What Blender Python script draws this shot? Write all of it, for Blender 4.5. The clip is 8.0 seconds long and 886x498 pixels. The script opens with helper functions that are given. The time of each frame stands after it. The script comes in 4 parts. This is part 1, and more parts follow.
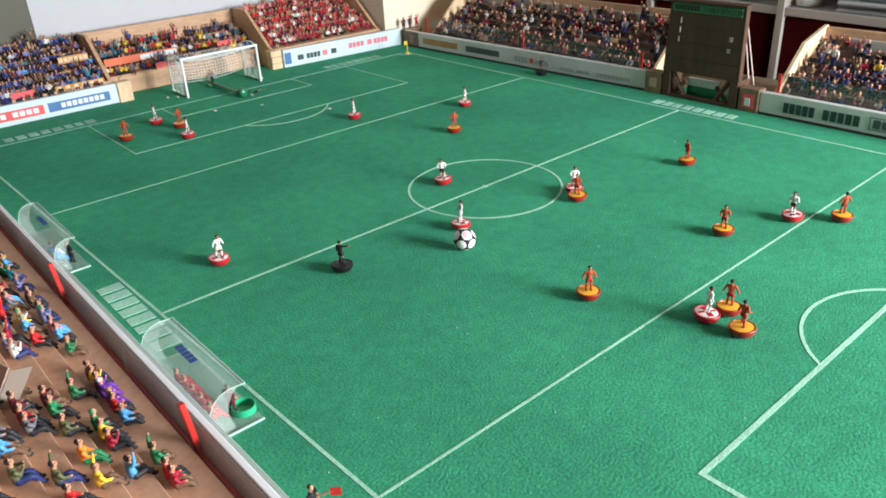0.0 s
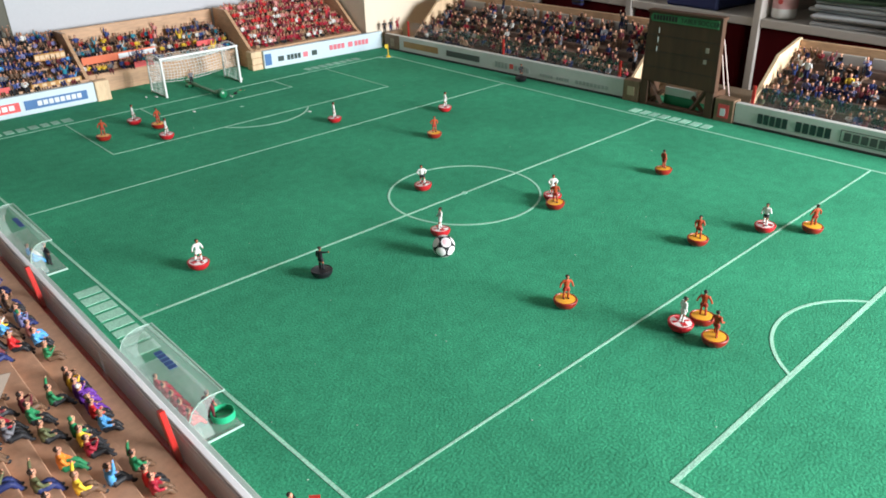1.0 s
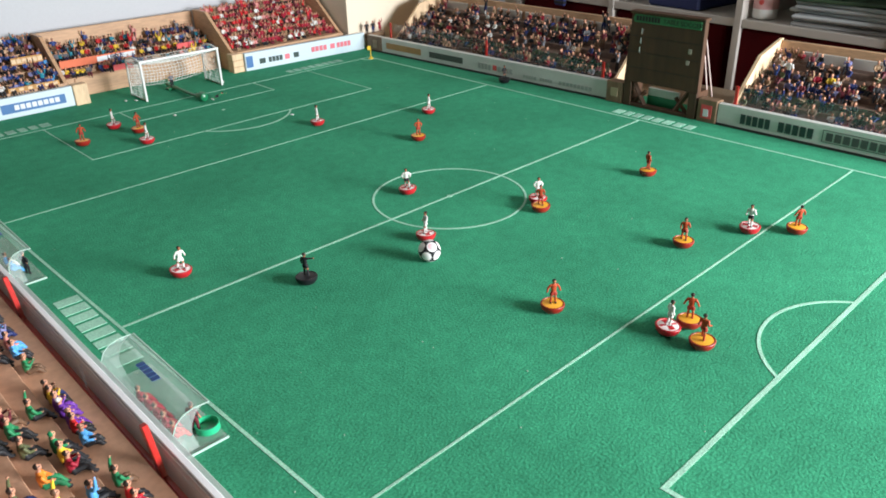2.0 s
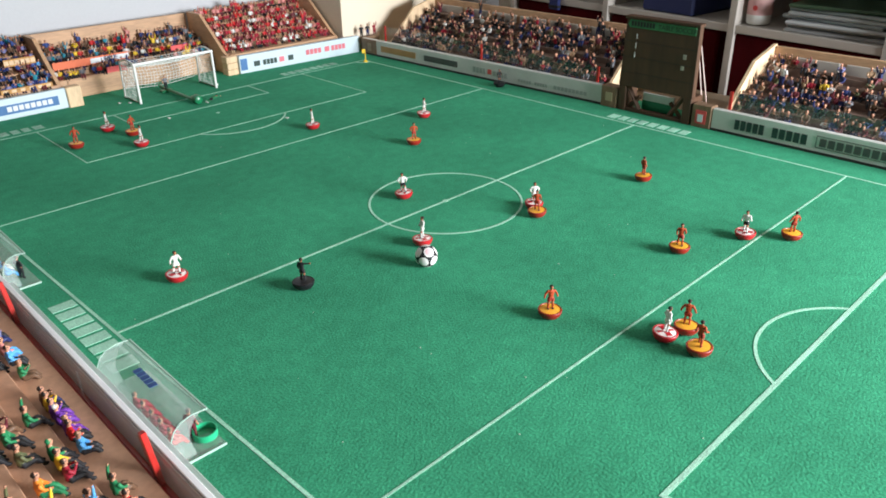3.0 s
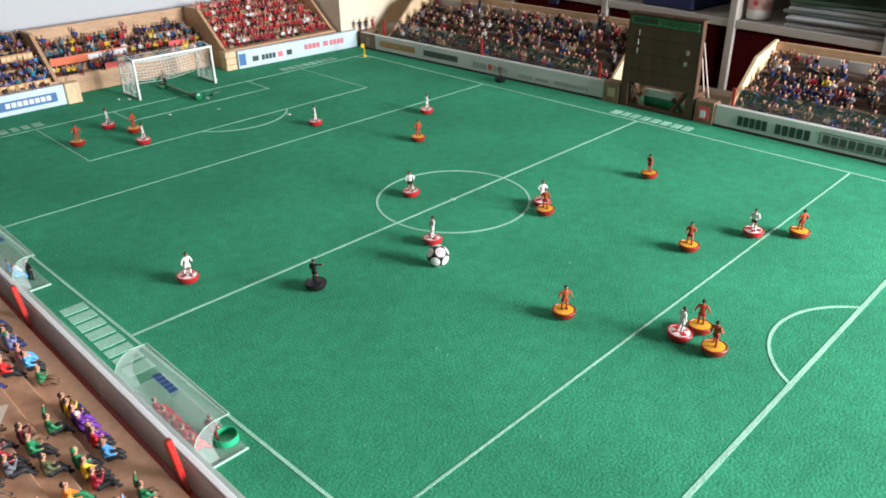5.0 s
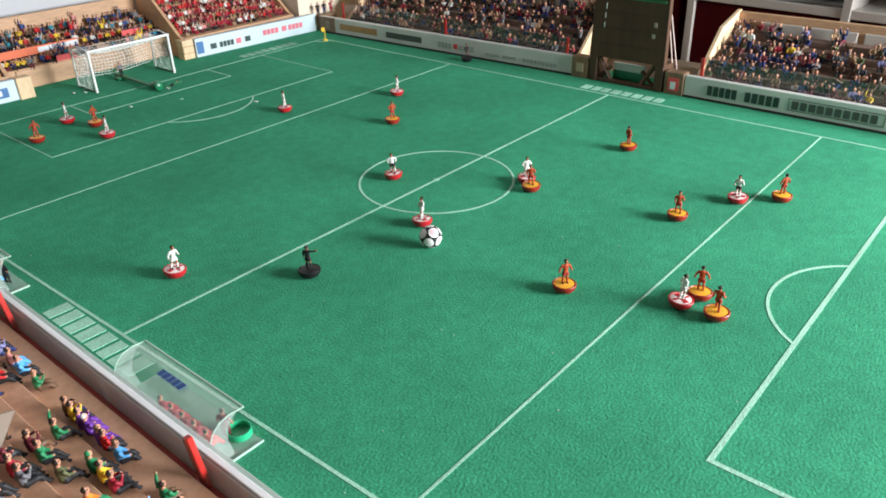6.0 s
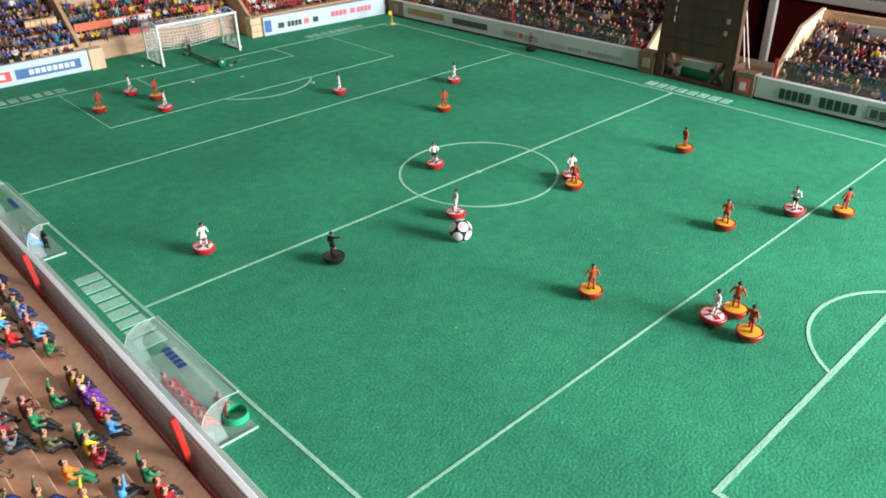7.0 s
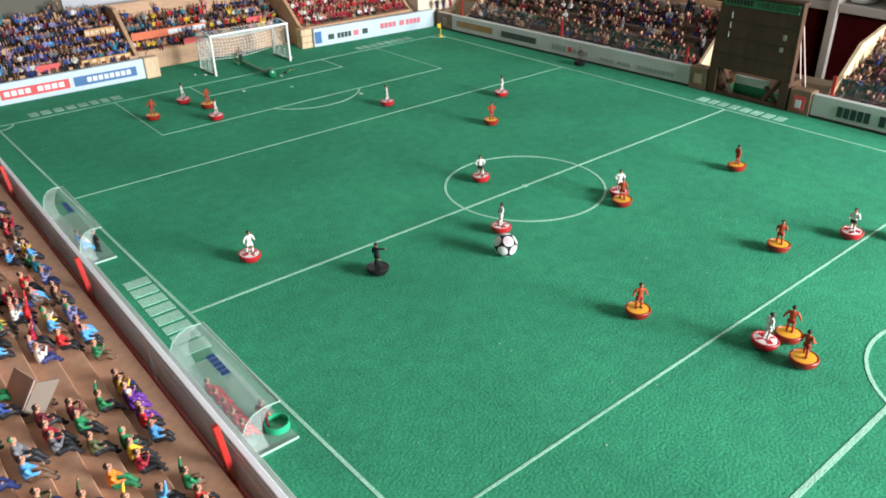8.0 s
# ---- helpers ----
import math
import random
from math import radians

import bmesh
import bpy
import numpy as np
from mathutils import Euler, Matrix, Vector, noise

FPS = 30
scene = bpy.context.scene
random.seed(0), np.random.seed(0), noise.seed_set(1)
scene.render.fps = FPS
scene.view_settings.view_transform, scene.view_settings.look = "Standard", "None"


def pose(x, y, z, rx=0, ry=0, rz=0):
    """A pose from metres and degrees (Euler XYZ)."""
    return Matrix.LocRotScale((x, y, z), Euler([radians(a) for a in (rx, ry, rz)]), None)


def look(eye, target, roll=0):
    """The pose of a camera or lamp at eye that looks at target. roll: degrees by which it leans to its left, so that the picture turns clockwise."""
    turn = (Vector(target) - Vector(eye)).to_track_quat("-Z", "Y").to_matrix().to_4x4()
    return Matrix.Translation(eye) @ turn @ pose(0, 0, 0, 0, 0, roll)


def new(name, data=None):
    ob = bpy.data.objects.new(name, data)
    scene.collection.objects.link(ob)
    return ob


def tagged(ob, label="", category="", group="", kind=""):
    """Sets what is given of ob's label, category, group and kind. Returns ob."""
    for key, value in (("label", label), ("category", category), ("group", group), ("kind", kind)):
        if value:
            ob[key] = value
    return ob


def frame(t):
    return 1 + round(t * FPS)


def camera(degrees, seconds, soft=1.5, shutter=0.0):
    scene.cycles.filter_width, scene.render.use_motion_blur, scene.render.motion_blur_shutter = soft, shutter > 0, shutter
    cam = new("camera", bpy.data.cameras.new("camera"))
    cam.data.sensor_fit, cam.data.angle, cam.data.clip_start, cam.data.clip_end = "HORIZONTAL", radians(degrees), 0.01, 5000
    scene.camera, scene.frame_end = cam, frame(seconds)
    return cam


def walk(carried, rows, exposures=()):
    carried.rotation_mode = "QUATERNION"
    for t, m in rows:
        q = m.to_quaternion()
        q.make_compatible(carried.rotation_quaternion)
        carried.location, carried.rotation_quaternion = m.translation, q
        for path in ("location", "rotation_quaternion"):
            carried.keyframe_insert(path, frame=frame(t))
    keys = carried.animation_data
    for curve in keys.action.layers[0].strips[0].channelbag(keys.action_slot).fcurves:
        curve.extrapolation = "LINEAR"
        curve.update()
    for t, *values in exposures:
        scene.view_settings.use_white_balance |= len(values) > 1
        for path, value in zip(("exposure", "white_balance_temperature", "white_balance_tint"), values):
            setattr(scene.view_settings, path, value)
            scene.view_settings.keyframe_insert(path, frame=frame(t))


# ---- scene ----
from mathutils.bvhtree import BVHTree

cam = camera(60.8, 8.0, soft=1.8)
PATH = [
    (0, (-0.573, -0.6, 0.339), (0.574, 0.767, -0.564), -3.0),
    (0.5, (-0.576, -0.604, 0.341), (0.594, 0.738, -0.569), -2.0),
    (1, (-0.576, -0.601, 0.348), (0.615, 0.726, -0.557), -1.5),
    (1.5, (-0.573, -0.597, 0.35), (0.633, 0.721, -0.55), -1.5),
    (1.7, (-0.5723, -0.5966, 0.3500), (0.5186, 0.5823, -0.4624), -1.56),
    (2.8, (-0.5743, -0.5891, 0.3512), (0.5405, 0.5647, -0.4648), -0.98),
    (3, (-0.575, -0.59, 0.353), (0.664, 0.694, -0.55), -1.0),
    (3.5, (-0.578, -0.591, 0.361), (0.656, 0.691, -0.553), -1.4),
    (4, (-0.578, -0.586, 0.363), (0.66, 0.689, -0.555), -1.5),
    (4.5, (-0.577, -0.583, 0.364), (0.668, 0.682, -0.557), -1.0),
    (4.7, (-0.5787, -0.5806, 0.3628), (0.5435, 0.5551, -0.4686), -0.85),
    (5.8, (-0.611, -0.543, 0.359), (0.683, 0.651, -0.59), -2.1),
    (6, (-0.61, -0.54, 0.354), (0.71, 0.614, -0.608), -1.8),
    (6.5, (-0.581, -0.547, 0.352), (0.71, 0.62, -0.634), -1.2),
    (7, (-0.566, -0.559, 0.35), (0.605, 0.727, -0.637), -1.1),
    (7.5, (-0.563, -0.559, 0.355), (0.559, 0.787, -0.608), -1.0),
    (8, (-0.565, -0.553, 0.349), (0.535, 0.816, -0.609), -1.3),
]
walk(cam, [(t, look(eye, target, roll)) for t, eye, target, roll in PATH])

# ---------------------------------------------------------------- light
world = bpy.data.worlds.new("sky")
scene.world = world
world.use_nodes = True
wn = world.node_tree.nodes
sky = wn.new("ShaderNodeTexSky")
sky.sky_type = 'NISHITA'
sky.sun_disc = False
sky.sun_elevation = radians(35)
sky.sun_rotation = radians(20)
world.node_tree.links.new(sky.outputs[0], wn["Background"].inputs[0])
wn["Background"].inputs[1].default_value = 0.10

WIN_X0, WIN_X1, WIN_Z0, WIN_Z1, WIN_Y = 0.14, 0.92, 0.18, 0.68, -1.78
lamp = bpy.data.lights.new("window_light", 'AREA')
lamp.shape, lamp.size, lamp.size_y = 'RECTANGLE', WIN_X1 - WIN_X0 - 0.1, WIN_Z1 - WIN_Z0 - 0.1
lamp.energy = 95.0
lamp.color = (0.93, 0.97, 1.0)
lamp_ob = new("window_light", lamp)
lamp_ob.matrix_world = look(((WIN_X0 + WIN_X1) / 2, WIN_Y + 0.06, (WIN_Z0 + WIN_Z1) / 2), (0.25, 0.2, 0.1))
scene.view_settings.exposure = 0.0

# ---------------------------------------------------------------- materials
MATS = {}


def mat(name, color, rough=0.5, metal=0.0, grain=0.0, grain_scale=200.0, blotch=0.0, blotch_scale=8.0,
        bump=0.0, bump_scale=400.0, stretch=None, sheen=0.0, coat=0.0, rand=0.0, spec=0.5, mid=0.0, mid_scale=120.0):
    """Principled paint with fine grain, large blotches and relief, in metres."""
    if name in MATS:
        return MATS[name]
    m = bpy.data.materials.new(name)
    m.use_nodes = True
    nt = m.node_tree
    p = nt.nodes["Principled BSDF"]
    p.inputs["Roughness"].default_value = rough
    p.inputs["Metallic"].default_value = metal
    p.inputs["Specular IOR Level"].default_value = spec
    p.inputs["Coat Weight"].default_value = coat
    p.inputs["Sheen Weight"].default_value = sheen
    L = nt.links.new
    co = nt.nodes.new("ShaderNodeTexCoord")
    mp = nt.nodes.new("ShaderNodeMapping")
    L(co.outputs["Object"], mp.inputs[0])
    if stretch:
        mp.inputs["Scale"].default_value = stretch
    col = nt.nodes.new("ShaderNodeRGB")
    col.outputs[0].default_value = (*color, 1)
    out = col.outputs[0]
    for amount, scale, detail in ((grain, grain_scale, 4), (mid, mid_scale, 6), (blotch, blotch_scale, 5)):
        if amount:
            n = nt.nodes.new("ShaderNodeTexNoise")
            n.inputs["Scale"].default_value = scale
            n.inputs["Detail"].default_value = detail
            L(mp.outputs[0], n.inputs["Vector"])
            r = nt.nodes.new("ShaderNodeMapRange")
            r.inputs["From Min"].default_value, r.inputs["From Max"].default_value = 0.3, 0.7
            r.inputs["To Min"].default_value, r.inputs["To Max"].default_value = 1 - amount, 1 + amount
            L(n.outputs["Fac"], r.inputs["Value"])
            mx = nt.nodes.new("ShaderNodeMix")
            mx.data_type, mx.blend_type = 'RGBA', 'MULTIPLY'
            mx.inputs["Factor"].default_value = 1
            L(out, mx.inputs[6])
            L(r.outputs[0], mx.inputs[7])
            out = mx.outputs[2]
    if rand:
        oi = nt.nodes.new("ShaderNodeObjectInfo")
        r = nt.nodes.new("ShaderNodeMapRange")
        r.inputs["To Min"].default_value, r.inputs["To Max"].default_value = 1 - rand, 1 + rand
        L(oi.outputs["Random"], r.inputs["Value"])
        mx = nt.nodes.new("ShaderNodeMix")
        mx.data_type, mx.blend_type = 'RGBA', 'MULTIPLY'
        mx.inputs["Factor"].default_value = 1
        L(out, mx.inputs[6])
        L(r.outputs[0], mx.inputs[7])
        out = mx.outputs[2]
    L(out, p.inputs["Base Color"])
    if bump:
        n = nt.nodes.new("ShaderNodeTexNoise")
        n.inputs["Scale"].default_value = bump_scale
        n.inputs["Detail"].default_value = 6
        L(mp.outputs[0], n.inputs["Vector"])
        b = nt.nodes.new("ShaderNodeBump")
        b.inputs["Strength"].default_value = bump
        b.inputs["Distance"].default_value = 0.001
        L(n.outputs["Fac"], b.inputs["Height"])
        L(b.outputs[0], p.inputs["Normal"])
    MATS[name] = m
    return m


def clear_plastic(name, tint=(0.95, 0.98, 0.97), rough=0.08, frost=0.1, gloss=0.05):
    """Thin clear acrylic: see-through sheet with a gloss and a little haze."""
    m = bpy.data.materials.new(name)
    m.use_nodes = True
    nt = m.node_tree
    nt.nodes.remove(nt.nodes["Principled BSDF"])
    tr = nt.nodes.new("ShaderNodeBsdfTransparent")
    tr.inputs[0].default_value = (*tint, 1)
    gl = nt.nodes.new("ShaderNodeBsdfGlossy")
    gl.inputs["Roughness"].default_value = rough
    df = nt.nodes.new("ShaderNodeBsdfDiffuse")
    df.inputs[0].default_value = (0.75, 0.8, 0.78, 1)
    n = nt.nodes.new("ShaderNodeTexNoise")
    n.inputs["Scale"].default_value = 60
    r = nt.nodes.new("ShaderNodeMapRange")
    r.inputs["To Min"].default_value, r.inputs["To Max"].default_value = frost * 0.5, frost * 1.5
    nt.links.new(n.outputs["Fac"], r.inputs["Value"])
    a = nt.nodes.new("ShaderNodeMixShader")
    nt.links.new(r.outputs[0], a.inputs[0])
    nt.links.new(tr.outputs[0], a.inputs[1])
    nt.links.new(df.outputs[0], a.inputs[2])
    b = nt.nodes.new("ShaderNodeMixShader")
    b.inputs[0].default_value = gloss
    nt.links.new(a.outputs[0], b.inputs[1])
    nt.links.new(gl.outputs[0], b.inputs[2])
    nt.links.new(b.outputs[0], nt.nodes["Material Output"].inputs[0])
    return m


M_CLOTH = mat("green_baize", (0.044, 0.300, 0.164), 0.95, grain=0.25, grain_scale=480, mid=0.10, mid_scale=70, blotch=0.15, blotch_scale=6,
              bump=0.6, bump_scale=470, spec=0.12)
M_LINE = mat("printed_white", (0.35, 0.65, 0.50), 0.9, grain=0.22, grain_scale=700, blotch=0.15, blotch_scale=14, bump=0.5, bump_scale=700)
M_PRINT = mat("printed_faded", (0.30, 0.58, 0.44), 0.9, grain=0.3, grain_scale=600, blotch=0.25, blotch_scale=25, bump=0.5, bump_scale=700)
M_PINE = mat("pine_plywood", (0.52, 0.31, 0.18), 0.55, grain=0.13, grain_scale=60, blotch=0.12, blotch_scale=9, stretch=(1, 1, 7), bump=0.15, bump_scale=250)
M_PINE_LIGHT = mat("bare_pine", (0.70, 0.50, 0.31), 0.6, grain=0.12, grain_scale=70, blotch=0.1, blotch_scale=11, stretch=(7, 1, 1), bump=0.15, bump_scale=250)
M_TAN = mat("tan_hardboard", (0.54, 0.30, 0.19), 0.6, grain=0.10, grain_scale=150, blotch=0.14, blotch_scale=14, bump=0.2, bump_scale=500)
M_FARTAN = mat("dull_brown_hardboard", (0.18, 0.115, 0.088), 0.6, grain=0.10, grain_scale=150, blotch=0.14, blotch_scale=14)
M_DARKWOOD = mat("stained_brown_wood", (0.070, 0.030, 0.013), 0.65, grain=0.2, grain_scale=90, blotch=0.2, blotch_scale=16, stretch=(1, 1, 0.15), bump=0.2)
M_BLOCK = mat("brown_wood_block", (0.20, 0.12, 0.07), 0.6, grain=0.15, grain_scale=80, blotch=0.15, blotch_scale=20, stretch=(1, 6, 1))
M_BOARD = mat("board_white_paint", (0.60, 0.60, 0.575), 0.5, grain=0.03, grain_scale=200, blotch=0.12, blotch_scale=12)
M_BOARD_BLUE = mat("board_pale_blue_paper", (0.56, 0.66, 0.72), 0.5, grain=0.03, blotch=0.05, blotch_scale=10)
M_CREAM = mat("cream_card", (0.80, 0.60, 0.55), 0.6, grain=0.04, blotch=0.08, blotch_scale=15)
M_REDPAINT = mat("red_gloss_paint", (0.55, 0.025, 0.02), 0.3, grain=0.05, blotch=0.12, blotch_scale=30, coat=0.2)
M_MAROON = mat("dark_red_paint", (0.20, 0.022, 0.018), 0.4, grain=0.08, blotch=0.18, blotch_scale=25)
M_REDDARK = mat("worn_red_paint", (0.66, 0.034, 0.028), 0.4, grain=0.08, blotch=0.18, blotch_scale=25)
M_CAPWHITE = mat("white_tape", (0.88, 0.87, 0.91), 0.22, spec=0.8, blotch=0.04, blotch_scale=20)
M_CARD = mat("pink_grey_card", (0.42, 0.30, 0.26), 0.6, blotch=0.1, blotch_scale=30)
# black for print and board joints, and for the painted shade under boards
M_INK_SHADE = mat("black_ink_and_shade", (0.02, 0.02, 0.018), 0.7, blotch=0.2)
M_WALL = mat("white_wall", (0.54, 0.55, 0.58), 0.8, grain=0.02, blotch=0.03, blotch_scale=2, bump=0.1, bump_scale=150)
M_CREAMWALL = mat("cream_wall", (0.78, 0.66, 0.52), 0.8, grain=0.02, blotch=0.03, blotch_scale=2)
# tone of the unseen south wall, lowered to weaken bounced light
M_TANWALL = mat("tan_wall", (0.25, 0.21, 0.17), 0.8, grain=0.02, blotch=0.04, blotch_scale=2)
M_SHELF = mat("white_melamine", (0.50, 0.46, 0.42), 0.4, blotch=0.04, blotch_scale=6)
M_SHELFRED = mat("dark_red_back", (0.10, 0.006, 0.009), 0.6, blotch=0.25, blotch_scale=4)
M_FLOOR = mat("wood_floor", (0.14, 0.085, 0.05), 0.5, grain=0.15, blotch=0.15, blotch_scale=3, stretch=(1, 8, 1))
# ceiling grey is set low to weaken fill light
M_CEIL = mat("ceiling_dimmed", (0.26, 0.25, 0.24), 0.9, blotch=0.03, blotch_scale=2)
M_TABLE = mat("table_board", (0.30, 0.22, 0.15), 0.6, grain=0.1, blotch=0.12, blotch_scale=6)
M_GREYPANEL = mat("dark_grey_panel", (0.115, 0.11, 0.085), 0.7, blotch=0.08, blotch_scale=5)
M_NET = mat("white_net", (0.72, 0.72, 0.70), 0.8, blotch=0.1)
M_GOALWHITE = mat("white_plastic", (0.80, 0.80, 0.78), 0.35, blotch=0.05, blotch_scale=40)
M_GREENP = mat("green_plastic", (0.01, 0.17, 0.07), 0.3, blotch=0.1, blotch_scale=60)
M_CLEAR = clear_plastic("clear_acrylic", frost=0.14)
M_CLEARF = clear_plastic("clear_fence", tint=(0.95, 0.95, 0.95), frost=0.03, gloss=0.03)
M_CLEAREDGE = mat("acrylic_edge", (0.42, 0.60, 0.52), 0.3, blotch=0.1)
M_BLUEINK = mat("blue_ink", (0.012, 0.05, 0.20), 0.5, blotch=0.15, blotch_scale=60)

PAL = {
    'red': (0.50, 0.018, 0.02), 'crimson': (0.30, 0.012, 0.03), 'maroon': (0.13, 0.02, 0.03), 'pink': (0.60, 0.24, 0.22),
    'blue': (0.03, 0.065, 0.24), 'navy': (0.02, 0.03, 0.12), 'sky': (0.09, 0.34, 0.68), 'lilac': (0.22, 0.22, 0.42),
    'green': (0.02, 0.20, 0.08), 'olive': (0.10, 0.11, 0.05), 'yellow': (0.75, 0.50, 0.04), 'orange': (0.80, 0.24, 0.03),
    'purple': (0.12, 0.03, 0.26), 'white': (0.66, 0.65, 0.62), 'grey': (0.16, 0.16, 0.18), 'black': (0.015, 0.015, 0.018),
    'brown': (0.13, 0.07, 0.04), 'tan': (0.42, 0.27, 0.16), 'skin': (0.52, 0.25, 0.16), 'hair': (0.025, 0.016, 0.012),
    'kit_orange': (0.36, 0.050, 0.014), 'kit_red': (0.25, 0.022, 0.012), 'tanned': (0.32, 0.12, 0.06), 'teal': (0.02, 0.22, 0.30),
}
PALKEYS = list(PAL)
PALMATS = [mat("paint_" + k, v, 0.55, blotch=0.16, blotch_scale=300, rand=0.12, spec=0.3) for k, v in PAL.items()]
M_DISC_O = mat("orange_disc", (0.85, 0.40, 0.04), 0.35, blotch=0.06, blotch_scale=80)
M_DISC_W = mat("white_disc", (0.80, 0.72, 0.70), 0.35, blotch=0.06, blotch_scale=80)
M_BASE_R = mat("red_base", (0.46, 0.012, 0.020), 0.42, blotch=0.08, blotch_scale=80, coat=0.05)
M_BASE_D = mat("brick_red_base", (0.28, 0.014, 0.008), 0.42, blotch=0.08, blotch_scale=80, coat=0.05)
M_BASE_B = mat("black_base", (0.010, 0.010, 0.012), 0.45, spec=0.3)


# ---------------------------------------------------------------- mesh building
class MB:
    """Collects vertices, faces and material numbers for one mesh."""

    def __init__(self):
        self.v, self.f, self.m = [], [], []

    def add(self, verts, faces, mi=0, M=None):
        k = len(self.v)
        self.v += [tuple(M @ Vector(p)) for p in verts] if M else [tuple(p) for p in verts]
        self.f += [tuple(i + k for i in f) for f in faces]
        self.m += [mi] * len(faces)
        return self

    def box(self, lo, hi, c=0.0, mi=0, M=None):
        """A box with chamfered edges of width c."""
        lo, hi = [min(a, b) for a, b in zip(lo, hi)], [max(a, b) for a, b in zip(lo, hi)]
        c = min(c, *[(b - a) * 0.45 for a, b in zip(lo, hi)])
        if c <= 0:
            vs = [(x, y, z) for x in (lo[0], hi[0]) for y in (lo[1], hi[1]) for z in (lo[2], hi[2])]
            fs = [(0, 1, 3, 2), (4, 6, 7, 5), (0, 4, 5, 1), (2, 3, 7, 6), (0, 2, 6, 4), (1, 5, 7, 3)]
            return self.add(vs, fs, mi, M)
        bm = bmesh.new()
        bmesh.ops.create_cube(bm, size=1)
        for p in bm.verts:
            p.co = Vector([(a + b) / 2 + q * (b - a) for a, b, q in zip(lo, hi, p.co)])
        bmesh.ops.bevel(bm, geom=list(bm.edges), offset=c, segments=1, affect='EDGES')
        bm.verts.index_update()
        self.add([p.co.copy() for p in bm.verts], [[p.index for p in f.verts] for f in bm.faces], mi, M)
        bm.free()
        return self

    def tube(self, p0, p1, r0, r1=None, n=6, mi=0, M=None, flat=1.0):
        r1 = r0 if r1 is None else r1
        p0, p1 = Vector(p0), Vector(p1)
        q = (p1 - p0).to_track_quat('Z', 'Y') if (p1 - p0).length > 1e-9 else Euler((0, 0, 0)).to_quaternion()
        vs = []
        for p, r in ((p0, r0), (p1, r1)):
            for i in range(n):
                a = 2 * math.pi * i / n
                vs.append(p + q @ Vector((r * math.cos(a), r * flat * math.sin(a), 0)))
        fs = [(i, (i + 1) % n, n + (i + 1) % n, n + i) for i in range(n)]
        fs += [tuple(range(n))[::-1], tuple(range(n, 2 * n))]
        return self.add(vs, fs, mi, M)

    def ball(self, c, r, s=(1, 1, 1), n=8, k=5, mi=0, M=None):
        vs, fs = [(c[0], c[1], c[2] - r * s[2])], []
        for j in range(1, k):
            a = math.pi * j / k
            for i in range(n):
                b = 2 * math.pi * i / n
                vs.append((c[0] + r * s[0] * math.sin(a) * math.cos(b), c[1] + r * s[1] * math.sin(a) * math.sin(b), c[2] - r * s[2] * math.cos(a)))
        vs.append((c[0], c[1], c[2] + r * s[2]))
        top = len(vs) - 1
        for i in range(n):
            fs.append((0, 1 + (i + 1) % n, 1 + i))
            fs.append((top, 1 + (k - 2) * n + i, 1 + (k - 2) * n + (i + 1) % n))
            for j in range(k - 2):
                a, b = 1 + j * n + i, 1 + j * n + (i + 1) % n
                fs.append((a, b, b + n, a + n))
        return self.add(vs, fs, mi, M)

    def lathe(self, prof, n=28, mi=0, M=None):
        vs, fs = [], []
        for r, z in prof:
            for i in range(n):
                a = 2 * math.pi * i / n
                vs.append((r * math.cos(a), r * math.sin(a), z))
        for j in range(len(prof) - 1):
            for i in range(n):
                fs.append((j * n + i, j * n + (i + 1) % n, (j + 1) * n + (i + 1) % n, (j + 1) * n + i))
        fs += [tuple(range(n))[::-1], tuple(range((len(prof) - 1) * n, len(prof) * n))]
        return self.add(vs, fs, mi, M)

    def prism(self, outline, lo, hi, M=None, mi=0):
        """A flat outline (a, b) drawn out along the third axis from lo to hi."""
        n = len(outline)
        vs = [(a, b, lo) for a, b in outline] + [(a, b, hi) for a, b in outline]
        fs = [(i, (i + 1) % n, n + (i + 1) % n, n + i) for i in range(n)]
        fs += [tuple(range(n))[::-1], tuple(range(n, 2 * n))]
        return self.add(vs, fs, mi, M)

    def mesh(self, name, mats, smooth=False):
        me = bpy.data.meshes.new(name)
        me.from_pydata(self.v, [], self.f)
        for m in mats:
            me.materials.append(m)
        me.polygons.foreach_set("material_index", self.m)
        bm = bmesh.new()
        bm.from_mesh(me)
        bmesh.ops.recalc_face_normals(bm, faces=list(bm.faces))
        bm.to_mesh(me)
        bm.free()
        if smooth:
            me.polygons.foreach_set("use_smooth", [True] * len(me.polygons))
            me.set_sharp_from_angle(angle=radians(40))
        me.update()
        return me


def part(name, mb, material, parent, label="", smooth=False):
    """Links a mesh as one object under a thing or a part."""
    ob = new(name, mb.mesh(name, material if isinstance(material, list) else [material], smooth))
    if parent:
        ob.parent = parent
    return tagged(ob, label) if label else ob


def thing(name, at, label, category, group="", kind="", rz=0.0):
    ob = new(name)
    ob.empty_display_size = 0.01
    ob.matrix_world = pose(*at, 0, 0, rz)
    return tagged(ob, label, category, group, kind)


def solid(name, mb, material, label, category="", group="", kind="", smooth=False):
    return tagged(part(name, mb, material, None, smooth=smooth), label, category, group, kind)


